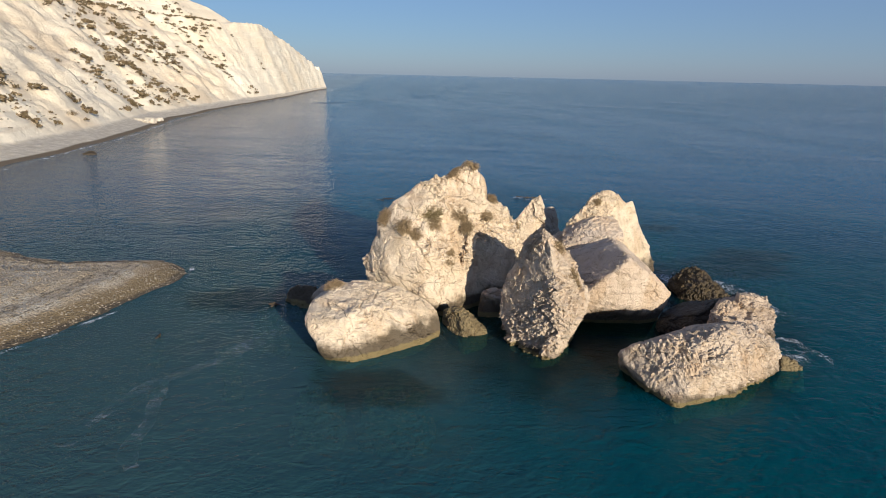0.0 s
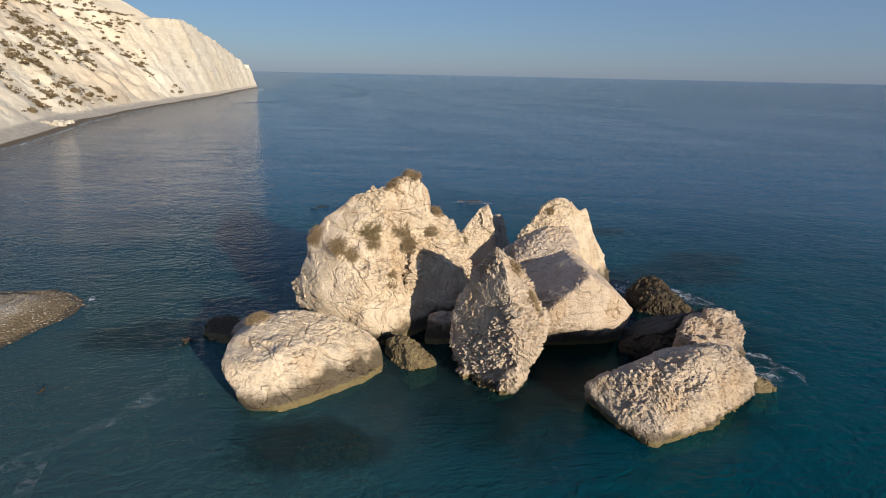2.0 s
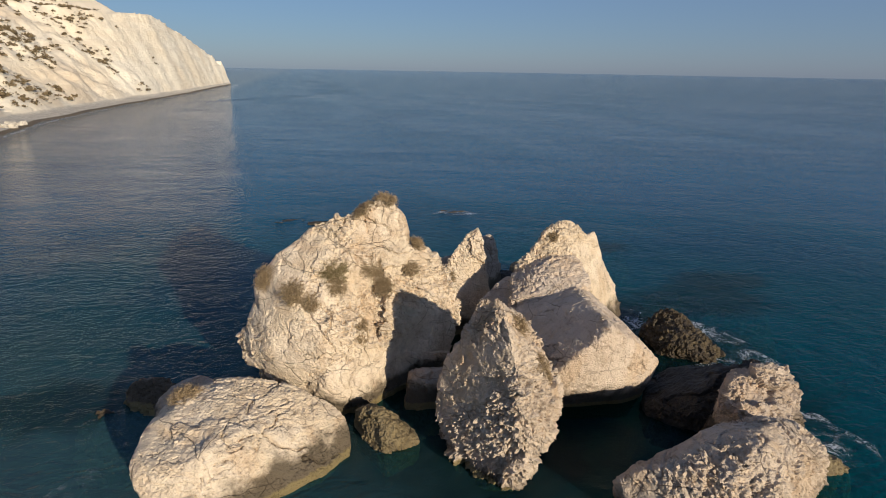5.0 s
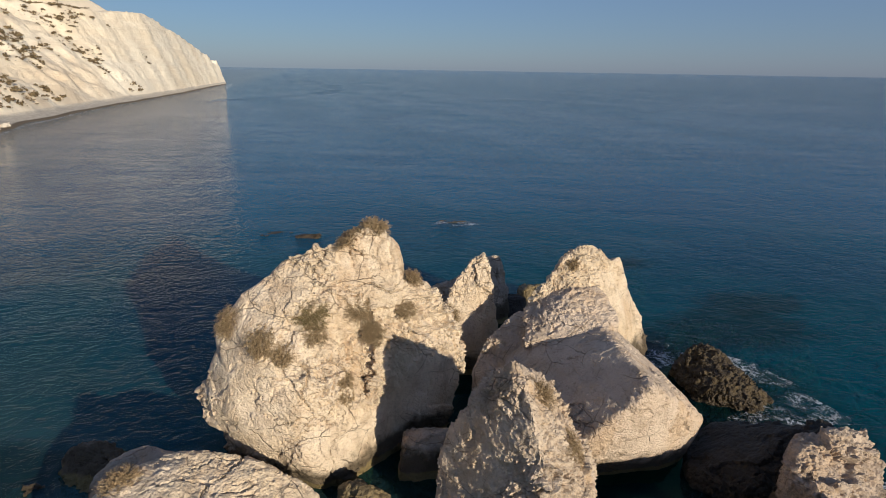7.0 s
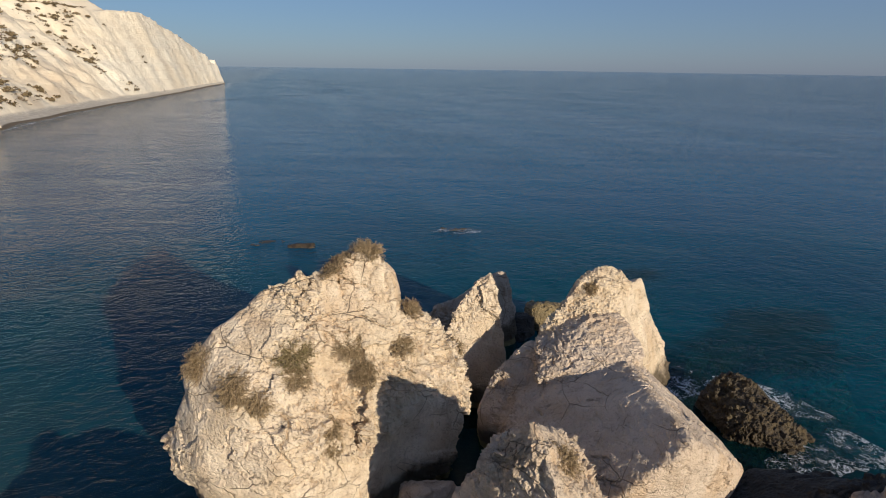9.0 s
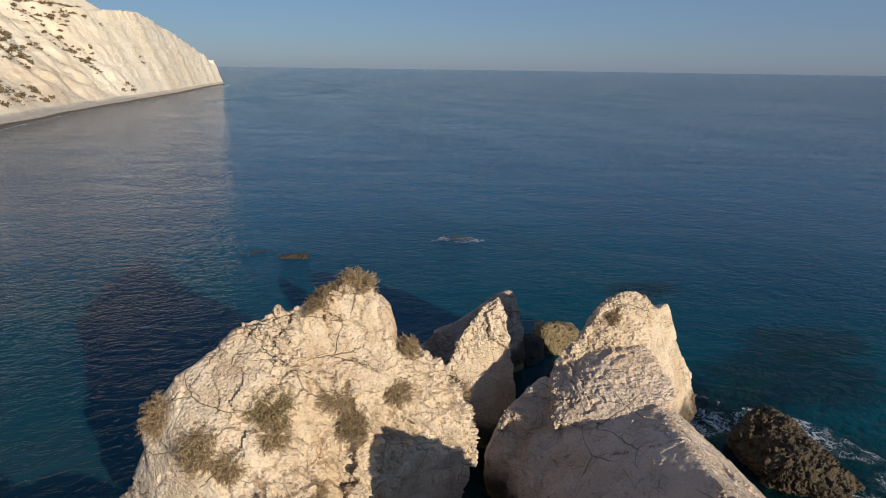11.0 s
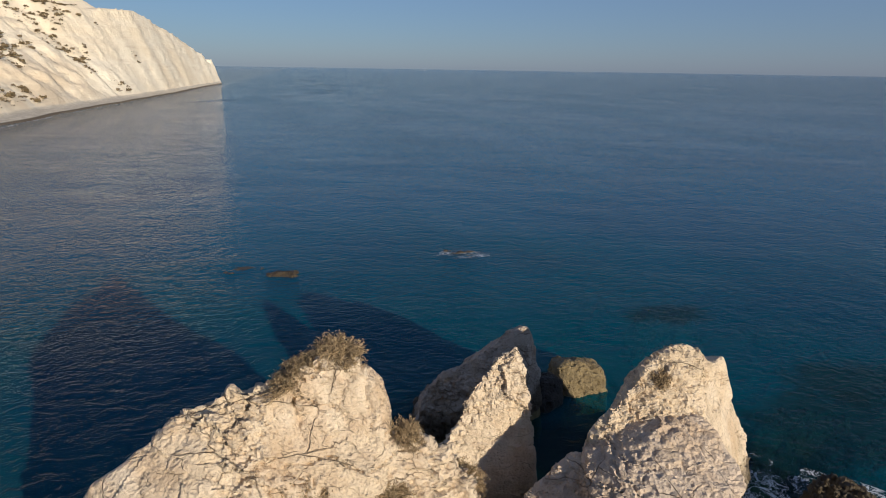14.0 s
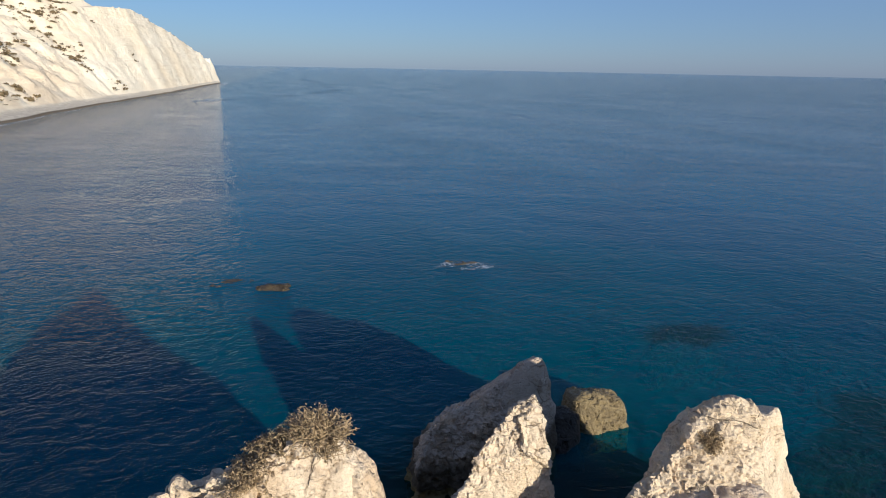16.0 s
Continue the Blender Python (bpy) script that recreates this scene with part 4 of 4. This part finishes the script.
for k, (ob, near, radius, flat, leaf) in enumerate([
        (crag, (0.55, 32.0, 7.5), 0.62, 0.35, LEAF), (crag, (1.0, 32.3, 7.8), 0.55, 0.4, LEAF), (crag, (1.6, 32.2, 7.9), 0.58, 0.6, LEAF),
        (crag, (-2.1, 29.9, 5.3), 0.6, 0.32, LEAF), (crag, (-1.95, 29.8, 4.8), 0.5, 0.4, LEAF), (crag, (-0.45, 30.3, 5.6), 0.62, 0.34, LEAF_GREEN), (crag, (-0.4, 30.2, 5.0), 0.5, 0.4, LEAF), (crag, (1.1, 30.8, 5.4), 0.62, 0.32, LEAF),
        (crag, (1.35, 30.7, 4.7), 0.5, 0.3, LEAF), (crag, (-1.35, 29.6, 4.5), 0.48, 0.45, LEAF), (crag, (0.55, 29.9, 3.5), 0.42, 0.4, LEAF), (crag, (0.55, 29.9, 3.0), 0.36, 0.4, LEAF), (crag, (-3.35, 31.0, 5.1), 0.62, 0.7, LEAF),
        (crag, (2.5, 31.2, 5.3), 0.42, 0.35, LEAF), (crag, (2.9, 32.2, 6.3), 0.45, 0.8, LEAF), (crag, (4.3, 33.0, 4.5), 0.6, 0.6, LEAF),
        (leaning, (5.5, 25.9, 5.05), 0.5, 0.75, LEAF), (leaning, (6.15, 25.3, 4.0), 0.5, 0.55, LEAF), (leaning, (6.5, 25.6, 3.4), 0.45, 0.5, LEAF),
        (broad, (-5.3, 27.3, 2.5), 0.6, 0.7, LEAF), (peak, (9.4, 34.4, 5.6), 0.3, 0.5, LEAF)]):
    spot, out = perch(ob, near)
    bush(spot - out * radius * 0.12, out + Vector((0, 0, 0.4)), radius, flat, 100 + k, leaf, stems=int(90 + 230 * radius), leaves=15)


# ---- scrub and bushes on the cliff, pebbles on the spit ----
def clumps(name, spots, sizes, mat, seed, blades=26):
    r = np.random.default_rng(seed)
    n = len(spots)
    d = r.normal(size=(n, blades, 3))
    d /= np.linalg.norm(d, axis=2)[..., None]
    d[..., 2] = np.abs(d[..., 2]) * 0.7
    c = spots[:, None] + d * sizes[:, None, None] * r.uniform(0.25, 1.0, (n, blades, 1))
    u, v = r.normal(size=(2, n, blades, 3))
    u /= np.linalg.norm(u, axis=2)[..., None]
    v = np.cross(u, v)
    v /= np.linalg.norm(v, axis=2)[..., None]
    w = sizes[:, None, None] * 0.34
    quads = np.stack([c - u * w, c + v * w * 0.6, c + u * w, c - v * w * 0.6], 2).reshape(-1, 3)
    return mesh_from(name, quads, np.arange(len(quads)).reshape(-1, 4), mat, False)


gen = np.random.default_rng(9)
count = 120000
pick = gen.integers(0, len(cliff_verts), count)
land = cliff_verts[pick] + np.stack([gen.uniform(-0.6, 0.6, count), gen.uniform(-0.6, 0.6, count), np.zeros(count)], 1)
mask = fbm(land * np.array((0.035, 0.035, 0.05)), 3, 90) + 0.6 * fbm(land * np.array((0.16, 0.16, 0.1)), 2, 91)
limit = np.interp(land[:, 1], [60, 130, 200, 250, 275, 300, 480], [-0.02, 0.05, 0.14, 0.26, 0.5, 0.9, 0.9]) + np.interp(land[:, 2], [3, 8, 14, 34, 38], [0.1, 0.2, -0.05, -0.22, 0.1])
row = (np.abs(cliff_above[pick] - 1.0) < 1.3) & (land[:, 1] < 285) & (gen.random(count) < 0.35)
keep = (land[:, 2] > 2.6) & (land[:, 2] < 58) & (((mask > limit) & (gen.random(count) < 0.4)) | row)
land = land[keep][:9500]
tagged(new("scrub", clumps("scrub", land, 0.2 + 1.35 * gen.random(len(land)) ** 4, SCRUB, 6, 26)), "low dark scrub scattered over the chalk slope", "scrub", kind="stuff")
far_bush = bush((-66, 112, 6), (0, 0, 1), 1.5, 0.6, 300, SCRUB, "dark green bush on the pale chalk slope", 140, 30)
tagged(far_bush, group="bushes on the cliff")
spots = cliff_verts[(cliff_verts[:, 2] > 4) & (cliff_verts[:, 2] < 30) & (cliff_verts[:, 1] > 75) & (cliff_verts[:, 1] < 200)]
far_bush.location = spots[700]
for k in range(22):
    q = spots[int(gen.integers(0, len(spots)))]
    tagged(copy_thing(far_bush, pose(q[0], q[1], q[2] - 0.1, 0, 0, 37 * k)), group="bushes on the cliff")

n = 26000
p = np.stack([gen.uniform(-34, -15.4, n), gen.uniform(16, 40, n)], 1)
h = spit_height(p)
ok = (h > 0.02)
p, h = p[ok], h[ok]
size = 0.025 + 0.07 * gen.random(len(p)) ** 3
tilt = gen.normal(size=(len(p), 6, 1)) * 0.15 + 1
base = np.array([(1, 0, 0), (-1, 0, 0), (0, 1, 0), (0, -1, 0), (0, 0, 0.6), (0, 0, -0.6)], float)
verts = np.concatenate([p, h[:, None]], 1)[:, None] + base * tilt * size[:, None, None]
octa = np.array([(0, 2, 4), (2, 1, 4), (1, 3, 4), (3, 0, 4), (2, 0, 5), (1, 2, 5), (3, 1, 5), (0, 3, 5)])
faces = (octa[None] + 6 * np.arange(len(p))[:, None, None]).reshape(-1, 3)
tagged(new("pebbles", mesh_from("pebbles", verts.reshape(-1, 3), faces, PEBBLE)), "loose grey and tan pebbles over the spit", "pebbles", kind="stuff")


# ---- foam ----
def foam_patch(x, y, rx, ry, turn, seed):
    verts, faces, rings, steps = [(0, 0, 0)], [], 7, 40
    for i in range(1, rings + 1):
        for a in range(steps):
            ang = 2 * math.pi * a / steps
            k = i / rings * (1 + 0.3 * noise.noise((2 * math.cos(ang), 2 * math.sin(ang), seed * 3.1)))
            verts.append((rx * k * math.cos(ang), ry * k * math.sin(ang), 0.0))
    for i in range(rings - 1):
        for a in range(steps):
            b = (a + 1) % steps
            faces.append((1 + i * steps + a, 1 + (i + 1) * steps + a, 1 + (i + 1) * steps + b, 1 + i * steps + b))
    ob = new("foam", mesh_from("foam", verts, faces, FOAM))
    ob.matrix_world = pose(x, y, 0.012, 0, 0, turn)
    return tagged(ob, "thin white sea foam in a lacy net", "foam", kind="stuff")


def foam_ribbon(pts, width, seed, mat=SURF, label="broken white line of foam along the shore"):
    verts, faces = [], []
    pts = [Vector((*q, 0)) for q in pts]
    fine = [pts[i].lerp(pts[i + 1], t / 12) for i in range(len(pts) - 1) for t in range(12)]
    for i in range(len(fine) - 1):
        side = (fine[i + 1] - fine[i]).normalized().cross(Vector((0, 0, 1)))
        w = width * (0.35 + 0.9 * abs(noise.noise(fine[i] * 0.5 + Vector((seed, 0, 0)))))
        shift = side * width * 0.6 * noise.noise(fine[i] * 0.35 + Vector((0, seed, 5)))
        for k in (-1, 1):
            q = fine[i] + shift + side * w * k
            verts.append((q.x, q.y, 0.015))
        if i:
            b = 2 * i
            faces.append((b - 2, b - 1, b + 1, b))
    return tagged(new("foam", mesh_from("foam", verts, faces, mat)), label, "foam", kind="stuff")


for k, (x, y, rx, ry, turn) in enumerate([(18.0, 32.6, 2.0, 1.5, -40), (17.6, 35.2, 2.6, 1.3, -50), (14.4, 36.6, 1.3, 0.9, 20), (16.4, 31.2, 1.6, 0.9, 10), (17.5, 25.9, 1.5, 1.7, 10), (14.9, 37.6, 1.0, 0.7, 30), (8.9, 62.2, 2.2, 0.9, 5),
                                          (12.2, 31.3, 0.9, 0.7, 40), (18.6, 31.6, 1.4, 0.7, -30)]):
    foam_patch(x, y, rx, ry, turn, k)
foam_ribbon([(-16.8, 36.8), (-16.3, 35.4), (-16.3, 34.2)], 0.2, 1)
foam_ribbon([(-17.5, 28.8), (-19.0, 25.4), (-20.2, 23.4), (-24.6, 16.8)], 0.22, 2)
foam_ribbon([(-55.5, 72), (-58, 87), (-60.4, 107), (-63.4, 123), (-70.3, 152), (-73.8, 179), (-76.3, 210), (-78, 240), (-81.8, 314)], 0.6, 3)
foam_ribbon([(-8.0, 26.8), (-9.3, 24.8), (-10.4, 23.1), (-11.4, 21.6), (-12.4, 19.8), (-12.9, 18.3), (-12.9, 16.6)], 0.7, 5, DRIFT, "faint drifting streak of foam on calm water")
foam_ribbon([(-11.1, 21.1), (-11.1, 19.6), (-10.8, 18.4), (-10.7, 17.4), (-10.4, 16.5), (-9.8, 15.7)], 0.6, 7, DRIFT, "faint drifting streak of foam on calm water")

foam_ribbon([(-95, 760), (-62, 640), (-38, 545), (-20, 450), (-12, 380), (-20, 320), (-40, 275), (-62, 235)], 9.0, 11, SLICK, "pale current streak winding over the open sea")
foam_ribbon([(-95, 480), (-86, 430), (-78, 380)], 3.0, 12, SURF)


# ---- a boat far out ----
boat = tagged(new("boat"), "small white boat far out at sea", "boat")
boat.location, boat.scale = (283, 2800, 0), (0.6, 0.6, 0.6)
hull = [(-5, 0, 1.4), (-4.6, -1.5, 1.4), (3, -1.6, 1.6), (6, 0, 2.2), (3, 1.6, 1.6), (-4.6, 1.5, 1.4), (-4.4, 0, -0.3), (-4.2, -1, -0.3), (2.6, -1, -0.3), (4.4, 0, -0.3), (2.6, 1, -0.3), (-4.2, 1, -0.3)]
WHITE = island_material("white_paint", (0.78, 0.78, 0.78), (0.8, 0.8, 0.8), 0.4)
part("hull", hull, [(a, (a + 1) % 6, 6 + (a + 1) % 6, 6 + a) for a in range(6)] + [(0, 5, 4, 3), (0, 3, 2, 1)], WHITE, boat)
part("cabin", [(x, y, z * (1.0 if x < 0 else 0.9)) for x in (-2.5, 1.5) for y in (-1.1, 1.1) for z in (1.4, 3.6)], [(0, 1, 3, 2), (4, 6, 7, 5), (0, 4, 5, 1), (2, 3, 7, 6), (1, 5, 7, 3), (0, 2, 6, 4)], WHITE, boat)
